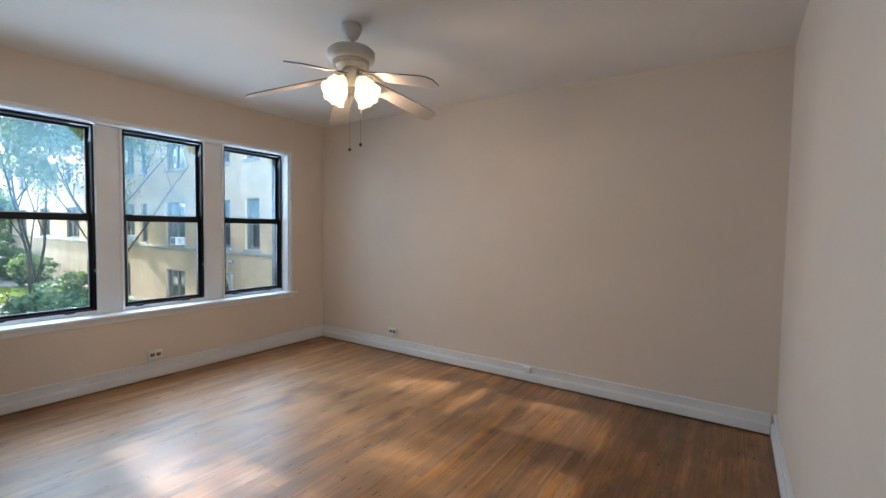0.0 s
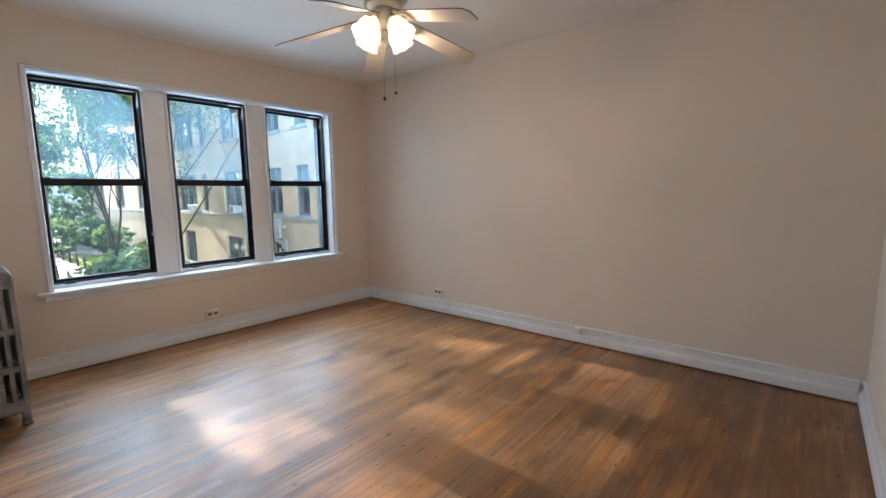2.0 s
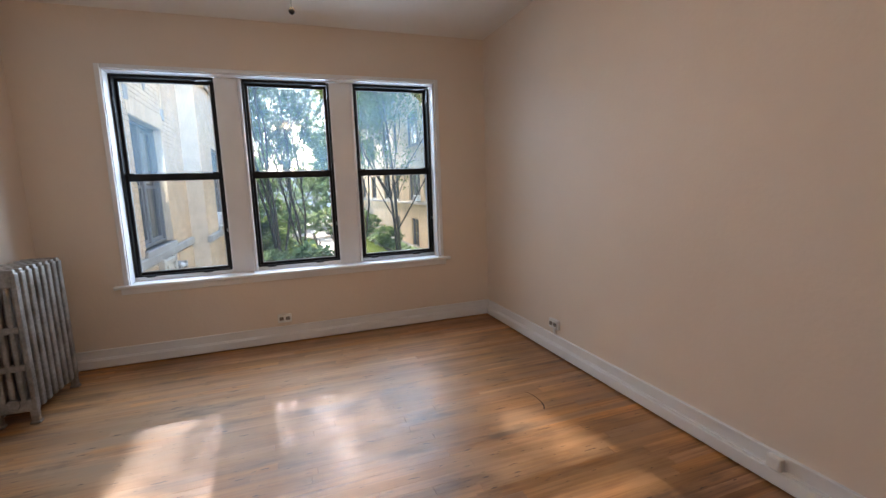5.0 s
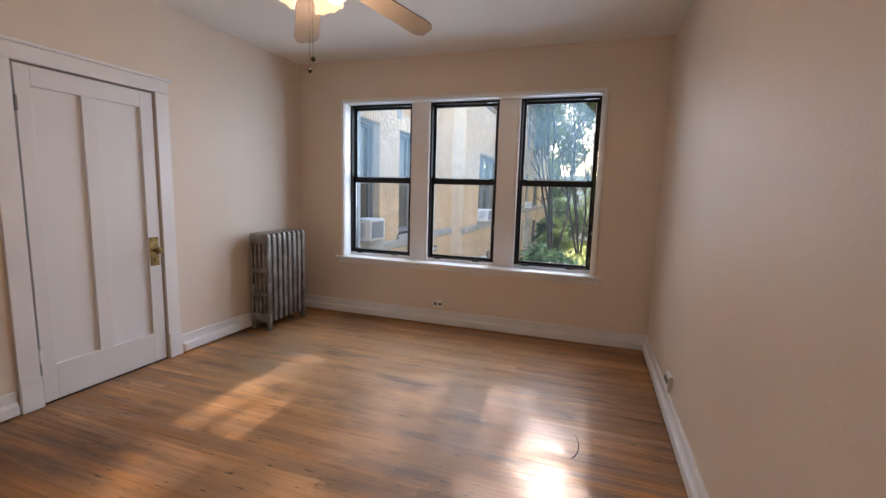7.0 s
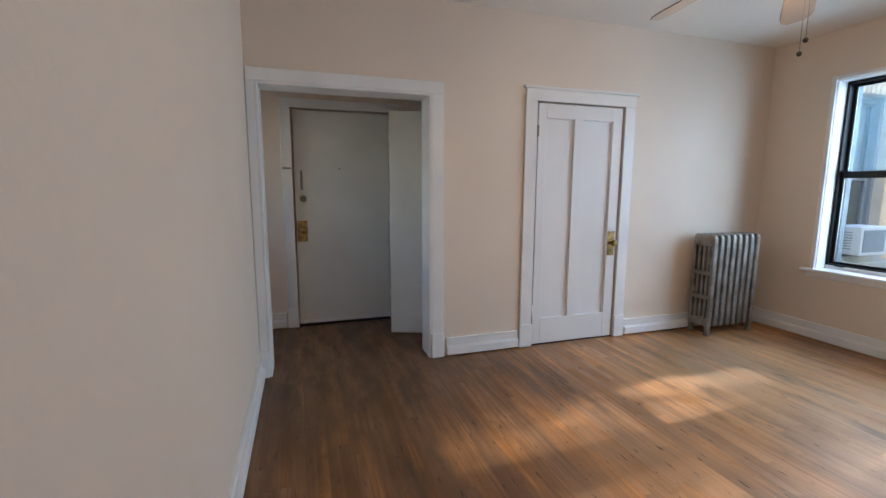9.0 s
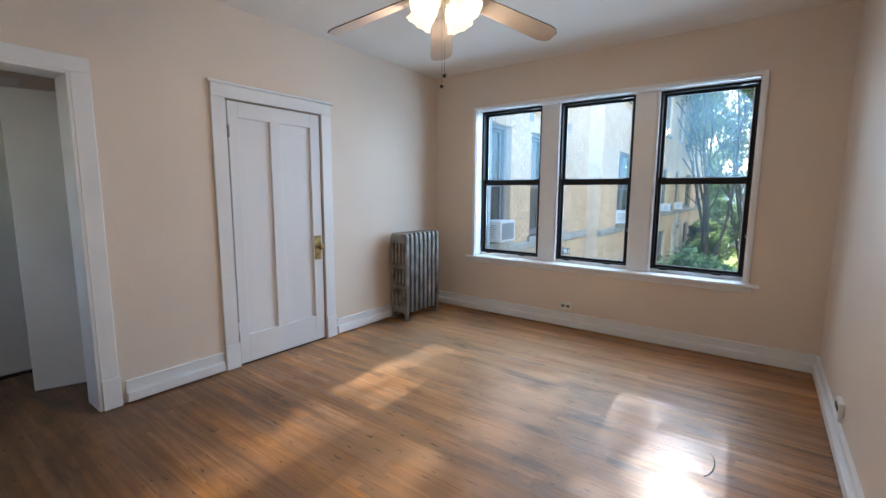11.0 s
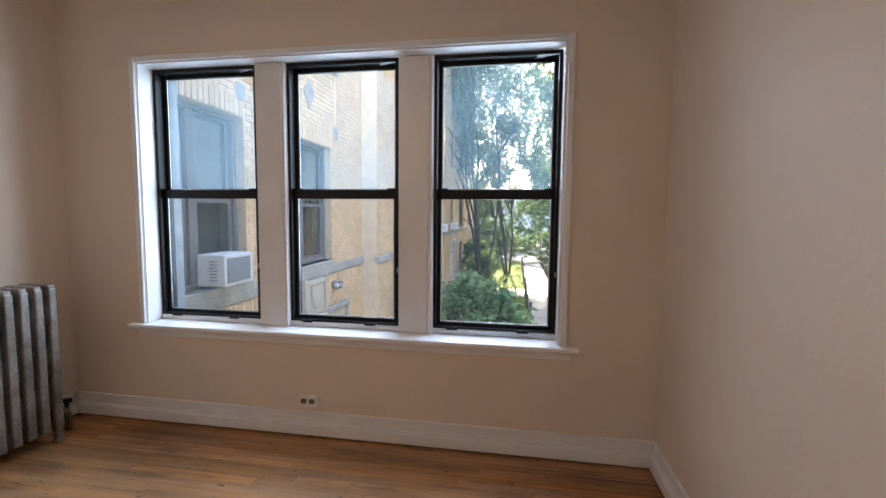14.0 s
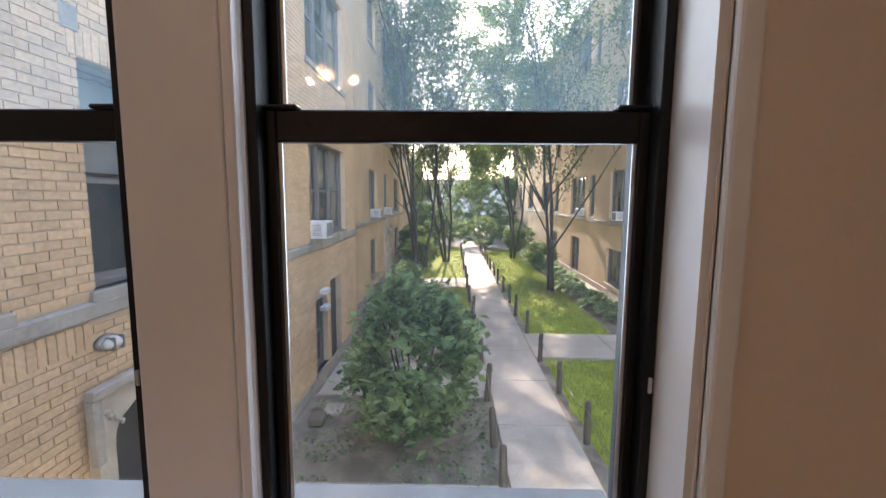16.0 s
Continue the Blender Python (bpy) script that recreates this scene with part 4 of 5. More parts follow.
def brick_fill(wall, y, ny, x0, x1, z0, z1, holes, near, soldier=()):
    """Running-bond bricks 20 by 6.8 cm proud of the mortar; those inside the stretch 'near' are objects of their own."""
    bl, bh, jt, dp = 0.205, 0.0685, 0.010, 0.012
    whole = None
    verts, faces = [], []
    made = 0
    row = 0
    z = z0
    shape = {}
    while z < z1 - 0.02:
        x = x0 - (bl / 2 if row % 2 else 0)
        while x < x1:
            a, b = max(x, x0) + jt / 2, min(x + bl, x1) - jt / 2
            x += bl
            if b - a < 0.03:
                continue
            segs = [(a, b)]
            for (h0, h1, g0, g1) in holes:
                if z + bh > g0 + 0.005 and z < g1 - 0.005:
                    out = []
                    for (sa, sb) in segs:
                        if sb <= h0 or sa >= h1:
                            out.append((sa, sb))
                        else:
                            if h0 - sa > 0.03:
                                out.append((sa, h0))
                            if sb - h1 > 0.03:
                                out.append((h1, sb))
                    segs = out
            for (sa, sb) in segs:
                za, zb = z + jt / 2, z + bh - jt / 2
                cx, cz = (sa + sb) / 2, (za + zb) / 2
                if near and made < 300 and near[0] < cx < near[1] and near[2] < cz < near[3]:
                    key = round(sb - sa, 3)
                    if key not in shape:
                        q = box(-key / 2, key / 2, 0, ny * dp, -(zb - za) / 2, (zb - za) / 2)
                        shape[key] = mesh_of(q, "brick", BRICK)
                    o = new("brick", shape[key])
                    o.location = (cx, y, cz)
                    o.parent = wall
                    made += 1
                else:
                    d = dp + RS.uniform(-0.002, 0.002)
                    i = len(verts)
                    verts += [(sa, y, za), (sb, y, za), (sb, y, zb), (sa, y, zb), (sa, y + ny * d, za), (sb, y + ny * d, za), (sb, y + ny * d, zb), (sa, y + ny * d, zb)]
                    faces += [(i + 4, i + 5, i + 6, i + 7), (i, i + 1, i + 5, i + 4), (i + 1, i + 2, i + 6, i + 5), (i + 2, i + 3, i + 7, i + 6), (i + 3, i, i + 4, i + 7)]
        z += bh
        row += 1
    me = bpy.data.meshes.new("brickwork")
    me.from_pydata(verts, [], faces)
    me.materials.append(BRICKJ)
    o = new("brickwork", me)
    o.parent = wall
    tagged(o, label="rows of yellow bricks", kind="stuff")


def wall_with_holes(x0, x1, z0, z1, y, back, holes):
    """A slab along x, cut by rectangular holes (xa, xb, za, zb)."""
    bm = bmesh.new()
    xs = sorted({x0, x1, *[h[0] for h in holes], *[h[1] for h in holes]})
    for a, b in zip(xs, xs[1:]):
        col = sorted([h for h in holes if h[0] <= a + 1e-6 and h[1] >= b - 1e-6], key=lambda h: h[2])
        z = z0
        for h in col:
            if h[2] > z:
                cuboid(bm, a, b, min(y, back), max(y, back), z, h[2])
            z = max(z, h[3])
        if z < z1:
            cuboid(bm, a, b, min(y, back), max(y, back), z, z1)
    return bm


def bay_window(wing, x0, x1, z0, z1, y, ny, lights, blind, sill=True):
    """Grey timber double-hung windows side by side in one brick opening."""
    yb = y - ny * 0.14
    w = part("window", wall_frame(x0, x1, z0, z1, yb, ny, 0.05), FRAMEG, wing, "grey painted double-hung window")
    n = lights
    for k in range(n):
        a, b = x0 + 0.05 + (x1 - x0 - 0.10) * k / n, x0 + 0.05 + (x1 - x0 - 0.10) * (k + 1) / n
        if k:
            part("mullion", box(a - 0.05, a + 0.05, yb - 0.03, yb + 0.04, z0 + 0.05, z1 - 0.05, 0.006, 1), FRAMEG, w)
        zm = (z0 + z1) / 2 - 0.02
        bm = bmesh.new()
        aa, bb = a + (0.05 if k else 0), b - (0.05 if k < n - 1 else 0)
        for (sa, sb, off) in ((z0 + 0.05, zm + 0.02, 0.0), (zm - 0.02, z1 - 0.05, -0.025 * ny)):
            for q in ((aa, aa + 0.045, sa, sb), (bb - 0.045, bb, sa, sb), (aa + 0.045, bb - 0.045, sa, sa + 0.05), (aa + 0.045, bb - 0.045, sb - 0.04, sb)):
                cuboid(bm, q[0], q[1], yb - 0.012 + off, yb + 0.012 + off, q[2], q[3])
        part("sash", bm, FRAMEG, w)
        part("pane", box(aa + 0.03, bb - 0.03, yb - ny * 0.014 - 0.002, yb - ny * 0.014 + 0.002, z0 + 0.07, z1 - 0.07), PANE, w)
        if blind:
            part("blind", box(aa + 0.02, bb - 0.02, yb - ny * 0.085, yb - ny * 0.075, z0 + 0.05 + (1 - blind) * (z1 - z0), z1 - 0.05), BLIND, w, "pale drawn window blind")
    # flat sheet behind the panes, coloured dark for the shade of an unlit room
    part("room_shade_sheet", box(x0 - 0.7, x1 + 0.7, yb - ny * 0.24, yb - ny * 0.22, z0 - 0.5, z1 + 0.6), INSIDE, w)
    if sill:
        part("sill", box(x0 - 0.06, x1 + 0.06, y - ny * 0.11, y + ny * 0.05, z0 - 0.10, z0, 0.010, 1), STONE, w, "grey limestone sill")
    return w


def wall_frame(x0, x1, z0, z1, yb, ny, t):
    bm = bmesh.new()
    for q in ((x0, x0 + t, z0, z1), (x1 - t, x1, z0, z1), (x0 + t, x1 - t, z1 - t, z1), (x0 + t, x1 - t, z0, z0 + t)):
        cuboid(bm, q[0], q[1], yb - 0.05, yb + 0.05, q[2], q[3], 0.006, 1)
    return bm


def pane_material():
    m = bpy.data.materials.new("dark_window_glass")
    m.use_nodes = True
    b = m.node_tree.nodes["Principled BSDF"]
    b.inputs["Base Color"].default_value = (0.9, 0.95, 0.97, 1)
    b.inputs["Transmission Weight"].default_value = 1.0
    b.inputs["Roughness"].default_value = 0.03
    b.inputs["IOR"].default_value = 1.35
    return m


PANE = pane_material()
FL = 3.08                               # storey height
LEDGE = 0.53


def wing(name, sections, label):
    """sections: (x0, x1, y, ny, window list, near stretch, bricks). A window is (xa, xb, storey z0, z1, lights, blind)."""
    t = thing(name, label, "building", at=(0, 0, GZ))
    t.location = (0, 0, 0)
    for (x0, x1, y, ny, wins, near, bricks, extra) in sections:
        holes = [(w[0], w[1], w[2], w[3]) for w in wins] + list(extra)
        wall = part("brick_wall", wall_with_holes(x0, x1, GZ, 9.4, y, y - ny * 0.32, holes), MORTAR if bricks else BRICKFAR, t, "yellow brick wall")
        for (xa, xb, za, zb, lights, blind) in wins:
            bay_window(t, xa, xb, za, zb, y, ny, lights, blind)
        # continuous stone band below the first storey windows, and the coping
        part("stone_band", box(x0 - 0.02, x1 + 0.06, y - ny * 0.02, y + ny * 0.055, LEDGE - 0.13, LEDGE, 0.015, 1), STONE, t, "grey limestone band")
        part("coping", box(x0 - 0.02, x1 + 0.06, y - ny * 0.34, y + ny * 0.08, 9.4, 9.55, 0.02, 1), STONE, t, "grey stone coping")
        part("plinth_course", box(x0, x1 + 0.03, y - ny * 0.01, y + ny * 0.03, GZ, GZ + 0.22, 0.01, 1), STONE, t, "concrete foot of the wall")
        if bricks:
            brick_fill(wall, y, ny, x0, x1, GZ + 0.22, 5.6, holes + [(x0, x1, LEDGE - 0.13, LEDGE)] + [(w[0] - 0.06, w[1] + 0.06, w[2] - 0.1, w[2]) for w in wins], near)
    return t


def far_brick():
    """Brick seen from afar: courses of real size with joints as fine relief and tone."""
    m = bpy.data.materials.new("yellow_brick_far")
    m.use_nodes = True
    n, l = m.node_tree.nodes, m.node_tree.links
    b = n["Principled BSDF"]
    geo = n.new("ShaderNodeNewGeometry")
    sep, comb = n.new("ShaderNodeSeparateXYZ"), n.new("ShaderNodeCombineXYZ")
    l.new(geo.outputs["Position"], sep.inputs[0])
    add = n.new("ShaderNodeMath")
    l.new(sep.outputs["X"], add.inputs[0])
    l.new(sep.outputs["Y"], add.inputs[1])
    l.new(add.outputs[0], comb.inputs["X"])
    l.new(sep.outputs["Z"], comb.inputs["Y"])
    br = n.new("ShaderNodeTexBrick")
    br.inputs["Scale"].default_value = 1.0
    br.inputs["Brick Width"].default_value, br.inputs["Row Height"].default_value, br.inputs["Mortar Size"].default_value = 0.205, 0.0685, 0.006
    br.inputs["Color1"].default_value, br.inputs["Color2"].default_value = (0.76, 0.54, 0.32, 1), (0.67, 0.455, 0.255, 1)
    br.inputs["Mortar"].default_value = (0.58, 0.44, 0.30, 1)
    l.new(comb.outputs[0], br.inputs["Vector"])
    ns = n.new("ShaderNodeTexNoise")
    ns.inputs["Scale"].default_value, ns.inputs["Detail"].default_value = 0.7, 6
    l.new(geo.outputs["Position"], ns.inputs["Vector"])
    mr = n.new("ShaderNodeMapRange")
    mr.inputs["From Min"].default_value, mr.inputs["From Max"].default_value = 0.3, 0.7
    mr.inputs["To Min"].default_value, mr.inputs["To Max"].default_value = 0.78, 1.1
    l.new(ns.outputs["Fac"], mr.inputs["Value"])
    hs = n.new("ShaderNodeHueSaturation")
    l.new(br.outputs["Color"], hs.inputs["Color"])
    l.new(mr.outputs[0], hs.inputs["Value"])
    l.new(hs.outputs[0], b.inputs["Base Color"])
    bp = n.new("ShaderNodeBump")
    bp.inputs["Strength"].default_value, bp.inputs["Distance"].default_value = 0.4, 0.01
    l.new(br.outputs["Fac"], bp.inputs["Height"])
    bp.invert = True
    l.new(bp.outputs[0], b.inputs["Normal"])
    b.inputs["Roughness"].default_value = 0.9
    return m


BRICKFAR = far_brick()


def storeys(xa, xb, lights, blind, n=3, h=1.75):
    return [(xa, xb, LEDGE + 0.08 + FL * k, LEDGE + 0.08 + FL * k + h, lights, (blind if k % 2 == 0 else blind * 0.6)) for k in range(n)]


ARCH = (-8.42, -6.78, GZ, -0.28)
left = wing("apartment_wing", [
    (-9.70, -4.47, 1.00, 1, storeys(-6.07, -4.75, 2, 0.55) + storeys(-8.30, -6.78, 2, 0.5), (-6.83, -5.93, 0.6, 3.4), True, [ARCH]),
    (-14.6, -9.70, 1.30, 1, storeys(-13.60, -11.05, 3, 0.5) + [(-12.00, -11.25, GZ + 0.25, -0.55, 1, 0.0)], None, True, [(-13.05, -12.20, GZ + 0.05, -0.35)]),
    (-34.0, -14.6, 0.85, 1, storeys(-16.4, -15.7, 1, 0.5) + storeys(-20.5, -19.0, 2, 0.5) + storeys(-23.6, -22.4, 2, 0.4) + storeys(-27.5, -25.5, 3, 0.5) + storeys(-31.5, -29.8, 2, 0.5) + [(-20.5, -19.1, -1.6, -0.2, 2, 0.3), (-27.2, -25.8, -1.6, -0.2, 2, 0.3)], None, False, [(-23.8, -22.5, GZ, -0.1)]),
], "three-storey yellow brick apartment wing with grey windows and arched entrance")
right = wing("apartment_wing", [
    (-13.95, -4.47, 9.45, -1, storeys(-7.4, -5.2, 3, 0.4) + storeys(-10.6, -9.2, 2, 0.5) + storeys(-13.70, -12.85, 1, 0.5), None, False, []),
    (-17.2, -13.95, 9.65, -1, storeys(-16.30, -14.95, 2, 0.5), None, False, [(-16.10, -14.95, GZ, -0.45)]),
    (-46.0, -17.2, 9.60, -1, storeys(-37.0, -35.0, 3, 0.4) + storeys(-41.5, -40.0, 2, 0.4) + storeys(-44.8, -43.6, 1, 0.4) + storeys(-19.80, -18.15, 2, 0.45) + storeys(-22.2, -21.5, 1, 0.5) + storeys(-25.1, -22.8, 3, 0.5) + storeys(-28.5, -27.5, 1, 0.3) + storeys(-32.0, -30.0, 3, 0.4) + [(-19.85, -18.2, -1.75, -0.45, 2, 0.6), (-24.8, -23.4, GZ + 0.15, -0.4, 2, 0.2), (-29.0, -27.6, -1.75, -0.45, 2, 0.2)], None, False, []),
], "three-storey yellow brick apartment wing with stone bands across the courtyard")


def surround(parent, cx, y, ny, half, top):
    """A carved limestone Tudor-arch door surround with a shield panel over it, and a dark recessed door."""
    bm = bmesh.new()
    segs = 16
    spring = top - 0.38
    outer = half + 0.20
    arc = [(cx + half * math.cos(math.pi * k / segs), spring + 0.38 * math.sin(math.pi * k / segs) ** 0.8) for k in range(segs + 1)]
    prof = [(cx + half, GZ)] + arc + [(cx - half, GZ)]
    outl = [(cx + outer, GZ)] + [(cx + outer - 2 * outer * k / segs, top + 0.09 + 0.05 * (1 - abs(2 * k / segs - 1))) for k in range(segs + 1)] + [(cx - outer, GZ)]
    f0, f1 = y + ny * 0.10, y - ny * 0.15
    rows = []
    for (px_, pz_), (ox_, oz_) in zip(prof, outl):
        rows.append([bm.verts.new((px_, f1, pz_)), bm.verts.new((px_, f0 - ny * 0.03, pz_)), bm.verts.new((px_ + (0.04 if ox_ > px_ else -0.04), f0, pz_ + 0.03)), bm.verts.new((ox_, f0, oz_)), bm.verts.new((ox_, y - ny * 0.02, oz_))])
    for a, b in zip(rows, rows[1:]):
        for k in range(4):
            bm.faces.new((a[k], a[k + 1], b[k + 1], b[k]))
    s = part("door_surround", bm, STONE2, parent, "carved pale limestone arched door surround")
    # stepped label mould over the arch and the shield panel above it
    bm = bmesh.new()
    for sx in (-1, 1):
        cuboid(bm, cx + sx * (outer - 0.02), cx + sx * (outer + 0.07), f0 - 0.02, f0 + ny * 0.05, top - 0.42, top + 0.10, 0.01, 1)
        cuboid(bm, cx + sx * 0.34, cx + sx * (outer + 0.07), f0 - 0.02, f0 + ny * 0.06, top + 0.10, top + 0.18, 0.01, 1)
    part("label_mould", bm, STONE, s)
    bm = bmesh.new()
    cuboid(bm, cx - 0.31, cx + 0.31, y, y + ny * 0.06, top + 0.16, LEDGE - 0.14, 0.01, 1)
    for q in ((-0.36, -0.29), (0.29, 0.36)):
        cuboid(bm, cx + q[0], cx + q[1], y, y + ny * 0.10, top + 0.16, LEDGE - 0.10, 0.01, 1)
    cuboid(bm, cx - 0.29, cx + 0.29, y, y + ny * 0.10, LEDGE - 0.21, LEDGE - 0.132, 0.01, 1)
    part("shield_panel", bm, STONE2, s, "carved limestone panel with a shield")
    bm = bmesh.new()
    zc = (top + LEDGE) / 2 + 0.05
    pts = [(-0.13, 0.17), (-0.05, 0.15), (0, 0.18), (0.05, 0.15), (0.13, 0.17), (0.14, 0.0), (0.09, -0.13), (0, -0.21), (-0.09, -0.13), (-0.14, 0.0)]
    fr = [bm.verts.new((cx + a, y + ny * 0.085, zc + b)) for a, b in pts]
    bk = [bm.verts.new((cx + a * 1.1, y + ny * 0.058, zc + b * 1.1)) for a, b in pts]
    bm.faces.new(fr)
    for k in range(len(pts)):
        j = (k + 1) % len(pts)
        bm.faces.new((fr[k], fr[j], bk[j], bk[k]))
    part("shield", bm, STONE2, s)
    # spandrel leaf carving
    bm = bmesh.new()
    r = random.Random(5)
    for sx in (-1, 1):
        for k in range(7):
            q = k / 6
            lathe(bm, [(0.012, 0), (0.028, 0.010), (0.010, 0.022)], (cx + sx * (half - 0.04 + 0.17 * q), f0, top - 0.20 + 0.22 * q * (0.6 + 0.4 * r.random())), 7, Matrix.Rotation(-ny * math.pi / 2, 4, "X"))
    part("spandrel_carving", bm, STONE2, s)
    part("entrance_door", box(cx - half, cx + half, y - ny * 0.30, y - ny * 0.26, GZ, top + 0.02), DOORD, s, "dark recessed entrance door")
    part("notice", box(cx - 0.36, cx - 0.24, y - ny * 0.255, y - ny * 0.25, top - 0.55, top - 0.30), PLATE, s, "small white notice on the door")


STONE2 = material("carved_limestone", (0.62, 0.54, 0.43), 0.85, color2=(0.48, 0.41, 0.32), scale=5, fine=50, bump=0.4, bump_scale=70)
surround(left, -7.60, 1.0, 1, 0.82, -0.28)
surround(right, -15.52, 9.65, -1, 0.56, -0.45)
surround(left, -23.15, 0.85, 1, 0.60, -0.12)


def soldier(parent, xa, xb, z, y, ny):
    """A course of upright bricks over an opening, each a little proud."""
    n = int((xb - xa) / 0.0735)
    me = mesh_of(box(-0.031, 0.031, 0, ny * 0.018, -0.10, 0.10, 0.003, 1), "soldier_brick", BRICK)
    for k in range(n):
        o = new("soldier_brick", me)
        o.location = (xa + (k + 0.5) * (xb - xa) / n, y + ny * 0.003, z)
        o.parent = parent


for k in range(2):
    soldier(left, -8.42, -6.70, 2.465 + FL * k, 1.0, 1)
    soldier(left, -6.06, -4.62, 2.465 + FL * k, 1.0, 1)
soldier(left, -9.60, -8.50, LEDGE - 0.25, 1.0, 1)
soldier(left, -6.70, -4.60, LEDGE - 0.25, 1.0, 1)
# stone accents between the storeys
bm = box(-0.14, 0.14, 0, 0.03, -0.14, 0.14, 0.008, 1)
bmesh.ops.rotate(bm, matrix=Matrix.Rotation(radians(45), 3, "Y"), verts=bm.verts)
bmesh.ops.scale(bm, vec=(0.8, 1, 1.1), verts=bm.verts)
bmesh.ops.translate(bm, vec=(-7.58, 1.003, 3.03), verts=bm.verts)
part("diamond_stone", bm, STONE, left, "grey diamond-shaped stone")
for xa in (-8.48, -6.74, -6.02):
    part("accent_stone", box(xa - 0.07, xa + 0.07, 1.003, 1.030, 2.53, 2.71, 0.006, 1), STONE, left)
for xa in (-8.50, -6.72):
    part("brick_strip", box(xa - 0.035, xa + 0.035, 1.003, 1.035, 2.71, 3.53, 0.004, 1), BRICK, left)
part("panel_stone_band", box(-8.56, -6.66, 1.003, 1.06, 3.53, 3.65, 0.01, 1), STONE, left, "grey stone band")


def wall_lamp(x, y, z, ny):
    t = thing("outdoor_wall_lamp", "small grey oval bulkhead lamp on the brick wall", "wall lamp", group="lamps beside the entrances", at=(x, y, z))
    bm = bmesh.new()
    lathe(bm, [(0.075, 0.0), (0.075, 0.03), (0.060, 0.05)], (0, 0, 0), 18, Matrix.Rotation(-ny * math.pi / 2, 4, "X"))
    bmesh.ops.scale(bm, vec=(1.5, 1, 0.9), verts=bm.verts)
    part("lamp_base", bm, STEEL, t)
    bm = bmesh.new()
    lathe(bm, [(0.060, 0.045), (0.058, 0.08), (0.040, 0.115), (0.012, 0.13)], (0, 0, 0), 18, Matrix.Rotation(-ny * math.pi / 2, 4, "X"))
    bmesh.ops.scale(bm, vec=(1.5, 1, 0.9), verts=bm.verts)
    part("lens", bm, BULB, t)
    for sx in (-0.045, 0.045):
        part("guard_bar", box(sx - 0.006, sx + 0.006, min(0, ny * 0.13), max(0, ny * 0.13), -0.055, 0.055, 0.003, 1), STEEL, t)


wall_lamp(-6.82, 1.012, 0.18, 1)
wall_lamp(-8.38, 1.012, 0.19, 1)
wall_lamp(-14.85, 9.64, 0.13, -1)
wall_lamp(-16.35, 9.64, 0.13, -1)


def air_conditioner(x, y, z, ny, label, dp=0.28):
    """A window air conditioner that sticks out over the sill."""
    t = thing("air_conditioner", label, "air conditioner", group="window air conditioners", at=(x, y, z))
    part("case", box(-0.225, 0.225, min(-ny * 0.1, ny * dp), max(-ny * 0.1, ny * dp), 0, 0.31, 0.012, 2), ACW, t)
    yf = ny * dp
    part("coil_grille", box(-0.175, 0.19, min(yf, yf + ny * 0.006), max(yf, yf + ny * 0.006), 0.035, 0.275, 0.004, 1), ACG, t, "grey coil grille")
    bm = bmesh.new()
    for sx in (-0.227, 0.227):
        for k in range(7):
            cuboid(bm, sx - 0.003, sx + 0.003, ny * 0.04, ny * (dp - 0.08), 0.06 + k * 0.030, 0.07 + k * 0.030)
    part("side_louvre", bm, ACG, t)


air_conditioner(-5.66, 1.0, 0.635, 1, "white window air conditioner over the stone sill", 0.20)
air_conditioner(-11.30, 1.3, 0.615, 1, "white window air conditioner in the bay window")
air_conditioner(-19.90, 0.85, 0.615, 1, "white window air conditioner far down the wall")
air_conditioner(-23.05, 0.85, 0.615, 1, "white window air conditioner far down the wall")
air_conditioner(-18.55, 9.60, 0.615, -1, "white window air conditioner across the courtyard")
air_conditioner(-23.10, 9.60, 0.615, -1, "white window air conditioner across the courtyard")

# basement door under the bay, with a vent beside it
AT = (-12.62, 1.3, GZ)
bd = thing("basement_door", "dark brown basement door in the brick wall", "door", at=AT)
part("slab", box(-0.43, 0.43, -0.16, -0.11, 0.05, 1.85, 0.004, 1), DOORD, bd)
part("handle", box(0.30, 0.33, -0.11, -0.06, 0.85, 0.98, 0.006, 1), STEEL, bd)
for k in range(2):
    vt = thing("vent_hood", "white metal vent hood on the brick wall", "vent", group="vent hoods", at=(-11.60, 1.312, -0.42 - 0.32 * k))
    part("hood", box(-0.13, 0.13, 0, 0.14, -0.05, 0.04, 0.012, 1), ACW, vt)
fx = thing("flood_light", "small dark flood light on the ground by the wall", "lamp", at=(-9.95, 1.70, GZ))
part("lamp_head", box(-0.14, 0.14, -0.11, 0.11, 0.03, 0.15, 0.02, 2), STEEL, fx)
part("stake", box(-0.02, 0.02, -0.02, 0.02, -0.05, 0.04, 0.004, 1), STEEL, fx)
piece("paving_stone", box(-10.60, -10.20, 1.68, 1.98, GZ - 0.02, GZ + 0.035, 0.01, 1), CONC, "loose square paving stone on the soil", "paving stone")

# the far end: a street front beyond the courtyard
FARWALL = material("pale_render", (0.42, 0.44, 0.46), 0.9, scale=0.5)
farb = thing("far_building", "pale building across the street, far behind the trees", "building", at=(-80, 5, GZ))
part("wall", box(-0.4, 0.4, -30, 25, 0, 6.5), FARWALL, farb)
for k in range(9):
    for s in range(2):
        part("window", box(0.4, 0.44, -28 + k * 6, -25.5 + k * 6, 1.2 + s * 3.0, 3.0 + s * 3.0), FRAMEG, farb)
part("roof", box(-0.6, 0.6, -30.2, 25.2, 6.5, 6.8), STONE, farb)

# ---- trees and shrubs ----


